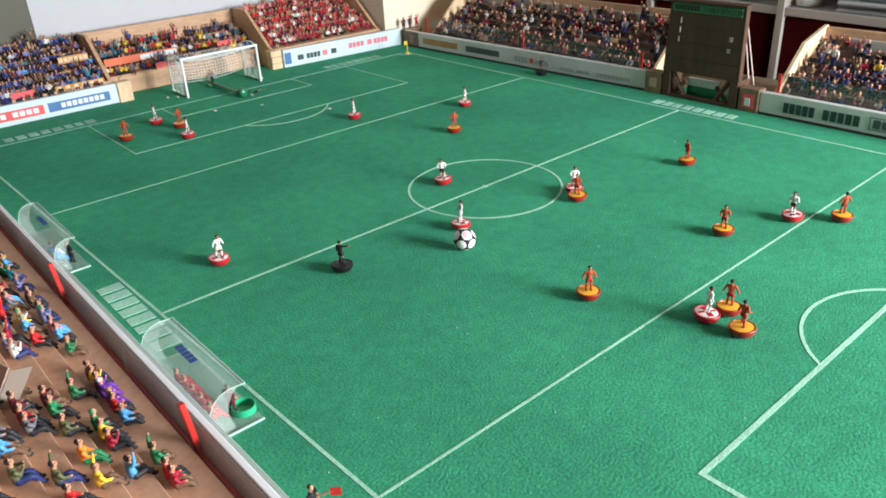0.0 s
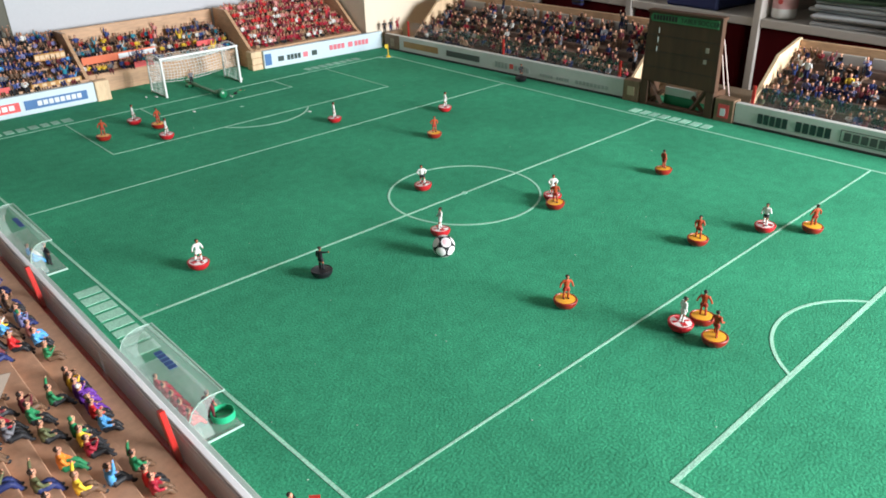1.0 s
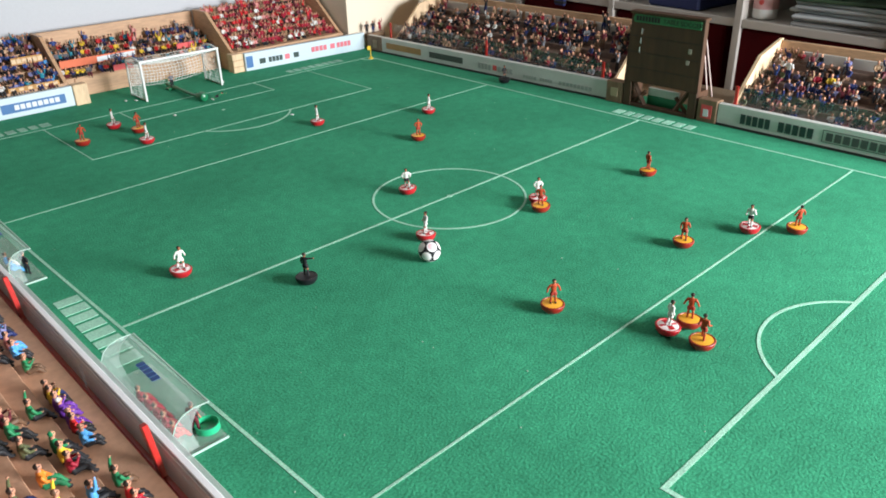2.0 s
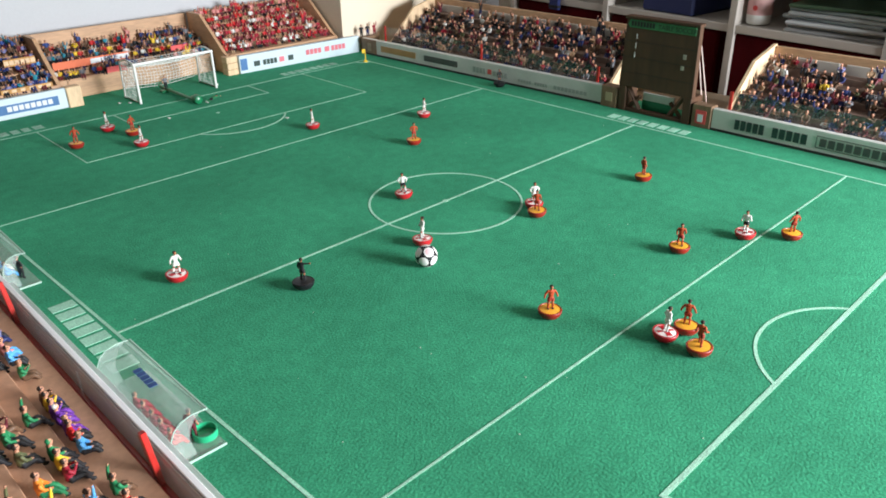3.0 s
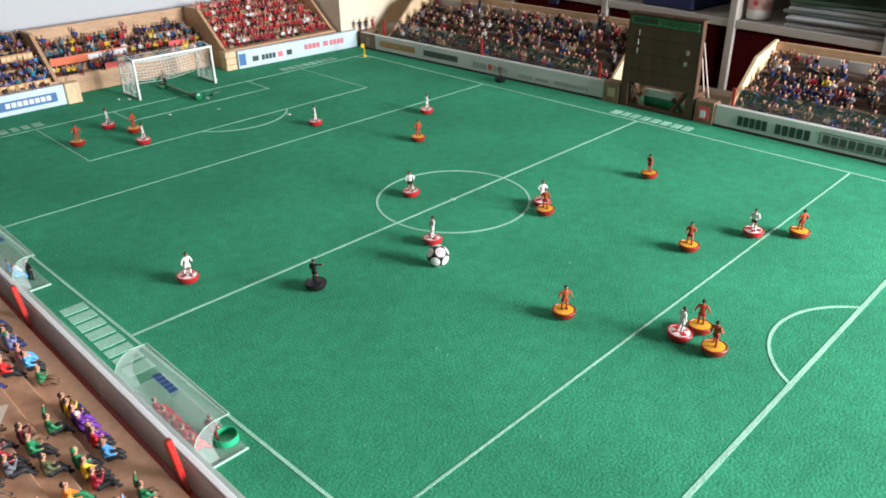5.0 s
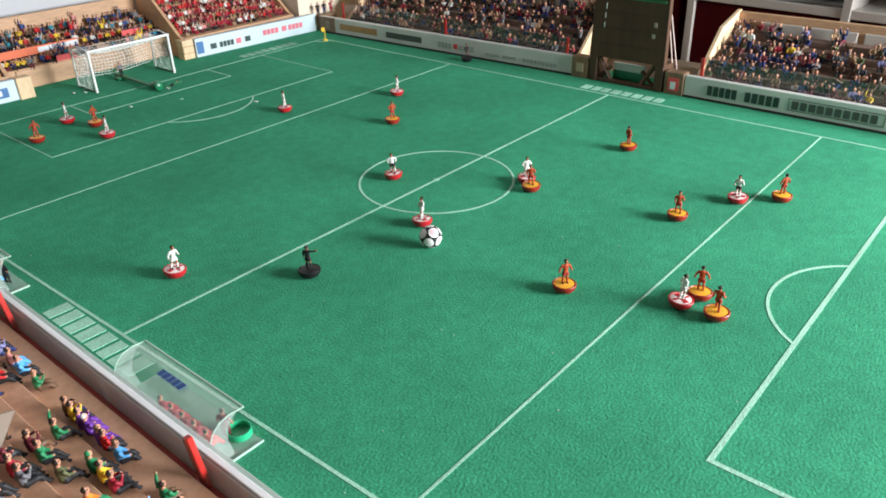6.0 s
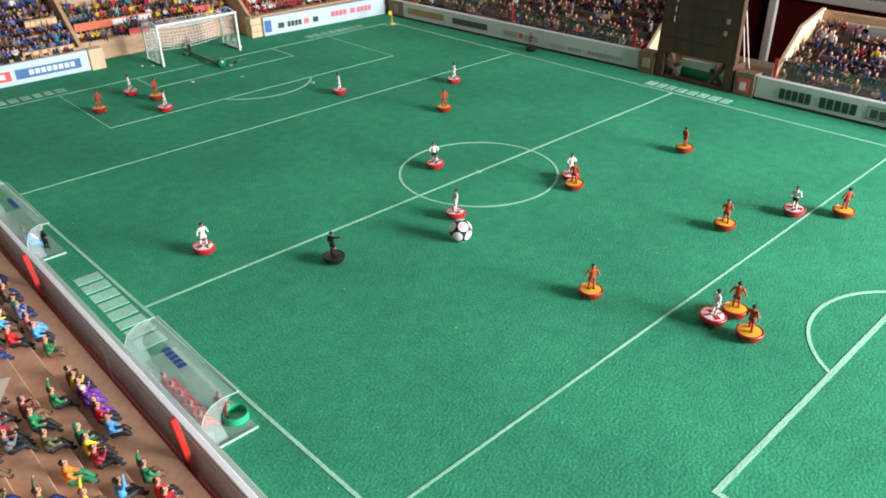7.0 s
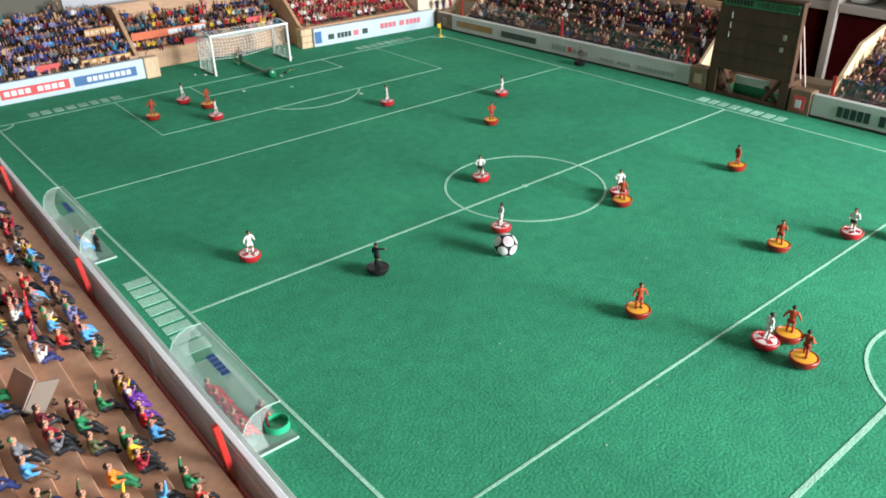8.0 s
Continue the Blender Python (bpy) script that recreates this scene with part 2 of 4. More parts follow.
# ---------------------------------------------------------------- room
RX0, RX1, RY0, RY1, RZ0, RZ1 = -2.9, 1.14, -1.78, 0.935, -0.76, 1.9
# floor, ceiling, west and south walls are unseen; dark tones limit bounce
solid("floor", MB().box((RX0 - .1, RY0 - .1, RZ0 - .1), (RX1 + .1, RY1 + .1, RZ0)), M_FLOOR, "unseen brown room floor, kept dark to cut bounce", kind="structure")
solid("ceiling", MB().box((RX0 - .1, RY0 - .1, RZ1), (RX1 + .1, RY1 + .1, RZ1 + .1)), M_CEIL, "unseen dark grey ceiling, dimmed to cut fill light", kind="structure")
solid("wall_north", MB().box((RX0 - .1, RY1, RZ0), (RX1 + .1, RY1 + .1, RZ1)), M_WALL, "plain white plaster wall", kind="structure")
solid("wall_east", MB().box((RX1, RY0 - .1, RZ0), (RX1 + .1, RY1, RZ1)), M_CREAMWALL, "cream plaster wall behind the bookcase", kind="structure")
solid("wall_west", MB().box((RX0 - .1, RY0 - .1, RZ0), (RX0, RY1, RZ1)), M_TABLE, "unseen brown wall closing the room, dark to cut bounce", kind="structure")
w = MB()
w.box((RX0, RY0 - .1, RZ0), (WIN_X0, RY0, RZ1)).box((WIN_X1, RY0 - .1, RZ0), (RX1, RY0, RZ1))
w.box((WIN_X0, RY0 - .1, RZ0), (WIN_X1, RY0, WIN_Z0)).box((WIN_X0, RY0 - .1, WIN_Z1), (WIN_X1, RY0, RZ1))
solid("wall_south", w, M_TANWALL, "unseen tan wall with a window opening, toned down to cut fill", kind="structure")
win = thing("window_1", (0, RY0 - .05, 0), "white framed window letting daylight in", "window", kind="structure")
f = MB()
for x in (WIN_X0, (WIN_X0 + WIN_X1) / 2 - .02, WIN_X1 - .04):
    f.box((x, -.03, WIN_Z0), (x + .04, .03, WIN_Z1), .004)
f.box((WIN_X0 + .04, -.028, WIN_Z0), (WIN_X1 - .04, .028, WIN_Z0 + .04), .004).box((WIN_X0 + .04, -.028, WIN_Z1 - .04), (WIN_X1 - .04, .028, WIN_Z1), .004)
part("window_frame", f, M_SHELF, win)
# added panel stands in for the cream background, set forward into the window light
solid("wall_return", MB().box((0.418, 0.735, -.002), (0.655, 0.893, RZ1 - .002)), M_CREAMWALL, "cream panel added on the table in the corner to catch light", kind="structure")
solid("wall_panel", MB().box((-1.2, 0.906, RZ0), (-0.221, 0.930, 0.9), .004), M_GREYPANEL, "dark grey panel standing against the wall", kind="structure")

# table under the pitch
tb = thing("table", (0, 0, 0), "large brown board table carrying the toy stadium", "table")
part("tabletop", MB().box((-0.72, -1.02, -0.032), (0.655, 0.893, -0.002), .003), M_TABLE, tb)
for x in (-0.66, 0.60):
    for y in (-0.95, 0.83):
        part("leg", MB().box((x - .03, y - .03, RZ0), (x + .03, y + .03, -.032), .004), M_TABLE, tb)

# ---------------------------------------------------------------- pitch
HX0, HX1, HY = -0.397, 0.400, 0.645
PEN_X, PEN_Y, GA_X, GA_Y, SHOOT, LW = 0.245, 0.449, 0.125, 0.575, 0.312, 0.0028
pitch = thing("pitch", (0, 0, 0), "green baize table football pitch with white markings", "pitch", kind="structure")
part("cloth", MB().box((-0.4535, -0.86, -0.002), (0.52, 0.80, 0.0)), M_CLOTH, pitch, "green baize cloth lying flat")


def strip(name, x0, y0, x1, y1, w=LW):
    a, b = Vector((x0, y0, 0)), Vector((x1, y1, 0))
    d = (b - a).normalized()
    n = Vector((-d.y, d.x, 0)) * w / 2
    a, b = a - d * w / 2, b + d * w / 2
    o = [((a + n).x, (a + n).y), ((a - n).x, (a - n).y), ((b - n).x, (b - n).y), ((b + n).x, (b + n).y)]
    return part(name, MB().prism(o, -.0005, .0003), M_LINE, pitch)


def arc(name, cx, cy, r, a0, a1, n, w=LW):
    mb = MB()
    vs, fs = [], []
    for i in range(n + 1):
        a = radians(a0 + (a1 - a0) * i / n)
        for rr in (r - w / 2, r + w / 2):
            for z in (-.0005, .00032):
                vs.append((cx + rr * math.cos(a), cy + rr * math.sin(a), z))
    for i in range(n):
        k = 4 * i
        fs += [(k + 1, k + 3, k + 7, k + 5), (k, k + 1, k + 5, k + 4), (k + 2, k + 3, k + 7, k + 6), (k, k + 2, k + 6, k + 4)]
    return part(name, mb.add(vs, fs), M_LINE, pitch)


SLANT = 0.0220


def near_x(y):
    return HX0 - SLANT * y


strip("touchline", near_x(-HY), -HY, near_x(HY), HY)
strip("touchline", HX1, -HY, HX1, HY)
for s, px, py, w, sy in ((1, PEN_X, PEN_Y, .0017, SHOOT), (-1, .2345, .4315, .0038, .3085)):
    strip("goal_line", near_x(s * HY) + LW, s * HY, HX1 - LW, s * HY, .0020)
    strip("shooting_line", near_x(s * sy) + LW, s * sy, HX1 - LW, s * sy, .0017 if s > 0 else .0020)
    strip("penalty_line", -px, s * py, px, s * py, w)
    strip("goal_area_line", -GA_X, s * GA_Y, GA_X, s * GA_Y, .0020)
    for x in (-1, 1):
        strip("penalty_side", x * px, s * (py + w), x * px, s * (HY - LW), w)
        strip("goal_area_side", x * GA_X, s * (GA_Y + LW), x * GA_X, s * (HY - LW), .0020)
    h = math.degrees(math.asin(0.048 / 0.09))
    arc("penalty_arc", 0, s * (py + .048), 0.09, (180 + h if s > 0 else h), (360 - h if s > 0 else 180 - h), 30, .0028)
    part("penalty_spot", MB().lathe([(.003, -.0005), (.003, .0003)], 12, M=pose(0, s * .53, 0)), M_LINE, pitch)
    arc("corner_arc", HX1, s * HY, .022, 180 if s > 0 else 90, 270 if s > 0 else 180, 10, .0025)
    arc("corner_arc", near_x(s * HY), s * HY, .022, 270 if s > 0 else 0, 360 if s > 0 else 90, 10, .0025)
strip("halfway_line", HX0 + LW, 0, HX1 - LW, 0, .0027)
arc("centre_circle", 0, 0, .09, 0, 360, 72, .0026)
part("centre_spot", MB().lathe([(.0035, -.0005), (.0035, .0005)], 12), M_LINE, pitch)


def bars(parent, name, at, along, up, widths, height, material, gap=0.2, thick=.0004):
    """Plain upright blocks in place of a printed name: one block for each character."""
    a, u = Vector(along).normalized(), Vector(up).normalized()
    n = a.cross(u)
    x = 0.0
    for wd in widths:
        wid = wd * height
        mb = MB()
        vs = []
        for d in (-thick, thick):
            vs += [Vector(at) + a * p + u * q + n * d for p, q in ((x, 0), (x + wid, 0), (x + wid, height), (x, height))]
        mb.add(vs, [(0, 1, 2, 3), (7, 6, 5, 4), (0, 4, 5, 1), (1, 5, 6, 2), (2, 6, 7, 3), (3, 7, 4, 0)])
        part(name, mb, material, parent)
        x += wid + gap * height


W8 = (.62, .66, .64, .64, .66, .56, .56, .72)
bars(pitch, "printed_mark", (-0.424, 0.086, 0), (0.0, -1, 0), (1, 0.0, 0), W8, .022, M_LINE, .20)
bars(pitch, "printed_mark", (0.428, -0.080, 0), (0, 1, 0), (-1, 0, 0), W8, .020, M_PRINT, .24)
bars(pitch, "printed_mark", (-0.362, 0.658, 0), (1, 0, 0), (0, 1, 0), W8, .020, M_PRINT, .24)
bars(pitch, "printed_mark", (0.215, 0.657, 0), (1, 0, 0), (0, 1, 0), W8, .019, M_PRINT, .24)

# ---------------------------------------------------------------- boards round the pitch
def board(label, p0, p1, height, thick, material, name="advertising_board"):
    """A straight board standing on the cloth from p0 to p1; its pitch side lies on that line."""
    a, b = Vector((*p0, 0)), Vector((*p1, 0))
    th = thing(name, (a.x, a.y, 0), label, "board", "boards round the pitch", rz=math.degrees(math.atan2(b.y - a.y, b.x - a.x)))
    part("panel", MB().box((0, 0, 0.0), ((b - a).length, thick, height), .0008), material, th)
    return th


def patch(parent, x0, x1, z0, z1, material, name="advert", proud=.0006):
    """A flat printed panel on the pitch side of a board (the side at local y = 0)."""
    return part(name, MB().box((x0, -proud, z0), (x1, .0004, z1)), material, parent)


def words(parent, x0, x1, z0, height, count, material):
    """Plain blocks for a name printed on a board."""
    step = (x1 - x0) / count
    bars(parent, "printed_mark", (x0, -.0007, z0), (1, 0, 0), (0, 0, 1), [step * .78 / height] * count, height, material, step * .22 / height, .0003)


K = dict(zip(PALKEYS, PALMATS))
M_ADBLUE = mat("advert_blue", (0.045, 0.15, 0.36), 0.5, blotch=0.08, blotch_scale=40)
M_ADRED = mat("advert_red", (0.72, 0.08, 0.08), 0.5, blotch=0.08, blotch_scale=40)
M_ADPALE = mat("advert_pale", (0.70, 0.72, 0.75), 0.5, blotch=0.05)
M_ADPINK = mat("advert_pink_red", (0.68, 0.16, 0.20), 0.5, blotch=0.05)
M_ADGREEN = mat("advert_dark_green", (0.02, 0.045, 0.04), 0.5, blotch=0.08)
M_ADGREY = mat("advert_grey", (0.075, 0.08, 0.075), 0.5, blotch=0.12, blotch_scale=30)
M_ADFAINT = mat("advert_faint_grey", (0.36, 0.38, 0.36), 0.5, blotch=0.12, blotch_scale=30)
M_ADOCHRE = mat("advert_ochre", (0.42, 0.23, 0.09), 0.5, blotch=0.12, blotch_scale=30)

b = board("pale blue board with red and blue advert panels", (-0.52, 0.750), (-0.155, 0.746), .033, .010, M_BOARD_BLUE)
words(patch(b, .249, .349, .008, .023, M_ADBLUE), .269, .341, .012, .008, 8, M_ADPALE)
red_ad = patch(b, .141, .242, .008, .023, M_ADRED)
words(red_ad, .146, .186, .012, .008, 4, M_ADPALE)
words(red_ad, .194, .236, .012, .008, 4, M_ADPALE)
b = board("pale blue board with small dark and red adverts", (0.164, 0.732), (0.444, 0.713), .034, .010, M_BOARD_BLUE)
patch(b, .002, .016, .006, .028, M_ADBLUE)
patch(b, .030, .043, .010, .020, M_ADGREEN)
words(b, .050, .082, .010, .010, 4, M_ADGREEN)
patch(b, .086, .097, .010, .020, M_ADPINK)
patch(b, .106, .118, .010, .020, M_ADGREEN)
words(b, .148, .186, .014, .010, 4, M_ADPINK)
patch(b, .193, .204, .014, .024, M_ADPINK)
words(b, .209, .245, .014, .010, 4, M_ADPINK)
# far touchline boards run with falling y so that their local -y side faces the pitch
b = board("long grey-white board with faded adverts", (0.441, 0.700), (0.459, 0.101), .032, .009, M_BOARD)
# black strip paints the shade along the foot of the board
part("base_strip", MB().box((0, -.0012, 0), (.599, -.0002, .0035)), M_INK_SHADE, b)
patch(b, 0, .046, .0036, .0318, M_BLOCK, 'brown_end')
patch(b, .018, .030, .008, .024, mat('faded_ochre', (.30, .22, .14), .6, blotch=.2, blotch_scale=90), 'faded_mark', .0010)
patch(b, .060, .163, .011, .023, M_ADOCHRE)
patch(b, .187, .277, .011, .022, M_ADGREY)
words(b, .317, .350, .010, .010, 4, M_ADFAINT)
patch(b, .353, .362, .011, .020, M_ADRED)
words(b, .366, .402, .010, .009, 4, M_ADFAINT)
words(b, .425, .455, .009, .005, 5, M_ADFAINT)
words(b, .462, .490, .009, .005, 5, M_ADFAINT)
words(b, .503, .572, .009, .006, 9, M_ADFAINT)
b = board("white board with bold dark green lettering blocks", (0.457, -0.094), (0.454, -0.640), .032, .009, M_BOARD)
# the same painted shade under this board
part("base_strip", MB().box((0, -.0012, 0), (.546, -.0002, .0035)), M_INK_SHADE, b)
words(b, .036, .081, .009, .014, 5, M_ADGREEN)
words(b, .091, .141, .009, .014, 5, M_ADGREEN)
patch(b, .151, .272, .0085, .0092, M_ADGREY)
patch(b, .151, .272, .0242, .025, M_ADGREY)
patch(b, .151, .1518, .0092, .0242, M_ADGREY)
patch(b, .2712, .272, .0092, .0242, M_ADGREY)
words(b, .156, .266, .011, .011, 10, M_ADGREY)
# grey-pink of the near board's back, darkened to hold its shade
M_FACE_SHADED = mat("grey_pink_shaded_board", (0.50, 0.43, 0.41), 0.6, grain=0.04, blotch=0.12, blotch_scale=14)
M_HAZE = clear_plastic("hazy_strip", tint=(0.8, 0.83, 0.82), frost=0.42)
# near touchline board
nb = thing("advertising_board", (0, 0, 0), "white topped board along the near touchline", "board", "boards round the pitch")
part("panel", MB().box((-0.4505, -0.66, -.002), (-0.4468, 0.70, .031), .0008), M_FACE_SHADED, nb)
part("foot", MB().box((-0.4590, -0.62, -.002), (-0.4507, 0.66, .0170), .0006), M_REDPAINT, nb, "red painted foot strip")
part("face", MB().box((-.0008, -0.66, -.0142), (.0008, 0.66, 0), .0003, 0, pose(-.4515, 0, .0318, 0, 16)), M_FACE_SHADED, nb, "pale sloping back face")
part("cap", MB().box((-0.4508, -0.66, .0312), (-0.4462, 0.70, .0330), .0006), M_CAPWHITE, nb, "white top strip")
part("clear_strip", MB().box((-0.4462, -0.66, .0), (-0.4415, 0.10, .0300), .0006), M_HAZE, nb, "grey clear plastic facing")

# ---------------------------------------------------------------- figures
def figure(mb, M, shirt, legs, pose_kind='sit', arms='lap', hat=None, lean=0.0, sleeve=None, shoe='black', boot=None):
    """A small painted toy figure facing +y, in millimetres, scaled by M. One plain mesh."""
    g = PALKEYS.index
    S, T, SK, HR, SH = g(shirt), g(legs), g('skin'), g(hat or 'hair'), g(shoe)
    SL = g(sleeve or shirt)
    if pose_kind == 'sit':
        hz, dy = 2.6, 0.0
        for s in (-1, 1):
            mb.tube((s * 1.5, -.4, 2.3), (s * 1.8, 5.6, 2.9), 1.8, 1.6, 6, T, M)
            mb.tube((s * 1.8, 5.4, 2.8), (s * 1.75, 8.2, -1.6), 1.55, 1.2, 6, T, M)
            mb.ball((s * 1.75, 9.0, -2.1), 1.15, (.85, 1.4, .8), 6, 4, SH, M)
    else:
        hz = 11.0
        for s in (-1, 1):
            st = 1.3 * s * (1 if pose_kind == 'stride' else .15)
            mb.tube((s * 1.3, 0, 11.2), (s * 1.6, st + .6, 5.8), 1.65, 1.3, 6, T, M)
            mb.tube((s * 1.6, st + .6, 5.9), (s * 1.7, st * 1.5, 1.2), 1.15, .85, 6, g(boot) if boot else T, M)
            mb.ball((s * 1.75, st * 1.5 + .8, .7), 1.05, (.85, 1.6, .8), 6, 4, SH, M)
    l = lean
    mb.ball((0, -.1, hz), 2.3, (1.05, .85, .8), 8, 4, T, M)
    mb.tube((0, -.1, hz - .4), (0, -.3 + l, hz + 4.0), 2.25, 2.75, 8, S, M, .72)
    mb.tube((0, -.3 + l, hz + 3.9), (0, -.4 + l, hz + 6.9), 2.75, 1.9, 8, S, M, .66)
    mb.tube((0, -.35 + l, hz + 6.7), (0, -.3 + l, hz + 8.1), .95, .85, 6, SK, M)
    mb.ball((0, .05 + l, hz + 9.3), 1.55, (.88, 1.0, 1.15), 8, 6, SK, M)
    mb.ball((0, -.55 + l, hz + 9.85), 1.55, (.95, 1.0, .95), 8, 5, HR, M)
    for s in (-1, 1):
        sh = Vector((s * 2.75, -.35 + l, hz + 6.1))
        kind = arms if arms in ('lap', 'up', 'side', 'clap', 'hip') else ('up' if (arms == 'right') == (s > 0) else 'lap')
        e, h = {'lap': ((s * 3.5, 1.2 + l, hz + 3.1), (s * 2.0, 4.0 + l, hz + 1.6)),
                'up': ((s * 4.0, .4 + l, hz + 9.2), (s * 3.6, 1.0 + l, hz + 13.2)),
                'clap': ((s * 3.6, 1.6 + l, hz + 4.0), (s * .7, 4.2 + l, hz + 6.2)),
                'side': ((s * 4.1, -.3 + l, hz + 2.8), (s * 4.5, .9 + l, hz - .6)),
                'hip': ((s * 5.0, -.6 + l, hz + 3.0), (s * 2.9, .4 + l, hz + .6))}[kind]
        mb.tube(sh, e, 1.05, .9, 6, SL, M)
        mb.ball(e, .92, (1, 1, 1), 6, 4, SL, M)
        mb.tube(e, h, .85, .65, 6, SL if kind != 'side' else SK, M)
        mb.ball(h, .8, (1, 1, 1), 6, 4, SK, M)


MM = Matrix.Diagonal((.00112, .00112, .00112, 1))
FIGS = {}


def figure_mesh(*key):
    if key not in FIGS:
        mb = MB()
        figure(mb, MM, *key)
        FIGS[key] = mb.mesh("figure", PALMATS, True)
    return FIGS[key]


def fuse(mb, name, voxel):
    """Melts overlapping tubes and balls into one moulded skin and keeps each patch of paint."""
    src = mb.mesh(name, PALMATS)
    ob = new(name, src)
    mod = ob.modifiers.new("melt", 'REMESH')
    mod.mode, mod.voxel_size = 'VOXEL', voxel
    me = bpy.data.meshes.new_from_object(ob.evaluated_get(bpy.context.evaluated_depsgraph_get()))
    tree = BVHTree.FromPolygons([v.co for v in src.vertices], [tuple(q.vertices) for q in src.polygons])
    paint = [q.material_index for q in src.polygons]
    me.materials.clear()
    for m in PALMATS:
        me.materials.append(m)
    me.polygons.foreach_set("material_index", [paint[tree.find_nearest(q.center)[2]] for q in me.polygons])
    me.polygons.foreach_set("use_smooth", [True] * len(me.polygons))
    me.update()
    bpy.data.objects.remove(ob)
    return me


FUSED = {}


def moulded_mesh(*key):
    """The near figures: one moulded skin each."""
    if key not in FUSED:
        mb = MB()
        figure(mb, MM, *key)
        FUSED[key] = fuse(mb, "figure", .00062)
    return FUSED[key]


SPEC_COUNT = [0]


def spectator(M, shirt, legs, kind, arms, hat, group):
    ob = new("spectator_figure", (moulded_mesh if "near" in group else figure_mesh)(shirt, legs, kind, arms, hat))
    ob.matrix_world = M
    how = "sitting" if kind == 'sit' else "standing"
    what = {'up': "with both arms raised", 'right': "with one arm raised", 'left': "with one arm raised", 'clap': "with hands clapping"}.get(arms, "with hands on lap" if kind == 'sit' else "with arms down")
    tagged(ob, f"small painted toy spectator in {shirt}, {how} {what}", "toy figure", group)
    SPEC_COUNT[0] += 1
    return ob


# ---------------------------------------------------------------- stands
def frame_of(side):
    """Matrix from (length u, depth d outward, z) to the world, and the turn of figures that face the pitch."""
    if side == 'near':
        return Matrix(((0, -1, 0, -0.4625), (1, 0, 0, 0), (0, 0, 1, 0), (0, 0, 0, 1))), -90
    if side == 'far':
        return Matrix(((0, 1, 0, 0.4685), (1, 0, 0, 0), (0, 0, 1, 0), (0, 0, 0, 1))), 90
    return Matrix(((1, 0, 0, 0), (0, 1, 0, 0.744), (0, 0, 1, 0), (0, 0, 0, 1))), 180


def stand(side, u0, u1, rows, z0, first, pitch_d, rise, back_top, wood, label, skip=0, back=True, begin=0.0):
    """Stepped terrace: first tread z0 high, one step for each row. Returns its root."""
    M, turn = frame_of(side)
    th = thing("grandstand", (0, 0, 0), label, "grandstand", "stands round the pitch")
    for i in range(skip, rows):
        d0 = first + i * pitch_d if i > skip or skip else begin
        d1 = first + (i + 1) * pitch_d
        part("step", MB().box((u0, d0, -.002), (u1, d1, z0 + i * rise), .0006, 0, M), wood, th)
    if back:
        d = first + rows * pitch_d
        part("back_wall", MB().box((u0, d, -.002), (u1, d + .006, back_top), .0008, 0, M), M_PINE, th)
    return th


def side_panel(th, side, u, thick, outline, material):
    M, _ = frame_of(side)
    R = M @ Matrix(((0, 0, 1, 0), (1, 0, 0, 0), (0, 1, 0, 0), (0, 0, 0, 1)))
    part("side_panel", MB().prism(outline, u, u + thick, R), material, th)


rng = random.Random(7)
HATS = [None] * 9 + ['brown', 'brown', 'brown', 'tan', 'black', 'skin']
ARMS = ['lap'] * 5 + ['clap'] * 3 + ['right', 'left', 'up']


def crowd(side, u0, u1, rows, z0, first, pitch_d, rise, colours, group, single=(), fill=.9, spacing=.0088, skip=0, label="", legs=('navy', 'black', 'black', 'brown', 'black', 'maroon')):
    """Fills the rows with seated figures. Rows in `single` are objects; the others are joined."""
    M, turn = frame_of(side)
    rest = MB()
    for i in range(skip, rows):
        u = u0 + rng.uniform(.002, .008)
        while u < u1:
            if rng.random() < fill * (.62 if side == 'far' and i == rows - 1 else 1):
                d = first + (i + .60) * pitch_d + rng.uniform(-.0055, .0045)
                p = M @ Vector((u, d, z0 + i * rise))
                kind = 'stand' if rng.random() < (.10 if i == rows - 1 else .05) else 'sit'
                size = rng.uniform(.98, 1.18) * (1.12 if side == 'far' else 1)
                X = pose(p.x, p.y, p.z, rng.uniform(-5, 5), rng.uniform(-7, 7), turn + rng.uniform(-24, 24)) @ Matrix.Diagonal((size, size, size * rng.uniform(.88, 1.14), 1))
                key = (rng.choice(colours), rng.choice(legs), kind,
                       rng.choice(ARMS if kind == 'sit' else ['up', 'up', 'right', 'side']), rng.choice(HATS))
                if i in single and SPEC_COUNT[0] < 300:
                    spectator(X, *key, group)
                else:
                    me = figure_mesh(*key)
                    k = len(rest.v)
                    rest.v += [tuple(X @ q.co) for q in me.vertices]
                    rest.f += [tuple(j + k for j in q.vertices) for q in me.polygons]
                    rest.m += [q.material_index for q in me.polygons]
            u += spacing * rng.uniform(.85, 1.25)
    if rest.v:
        solid("spectator_crowd", rest, PALMATS, label, "toy crowd", kind="stuff", smooth=True)


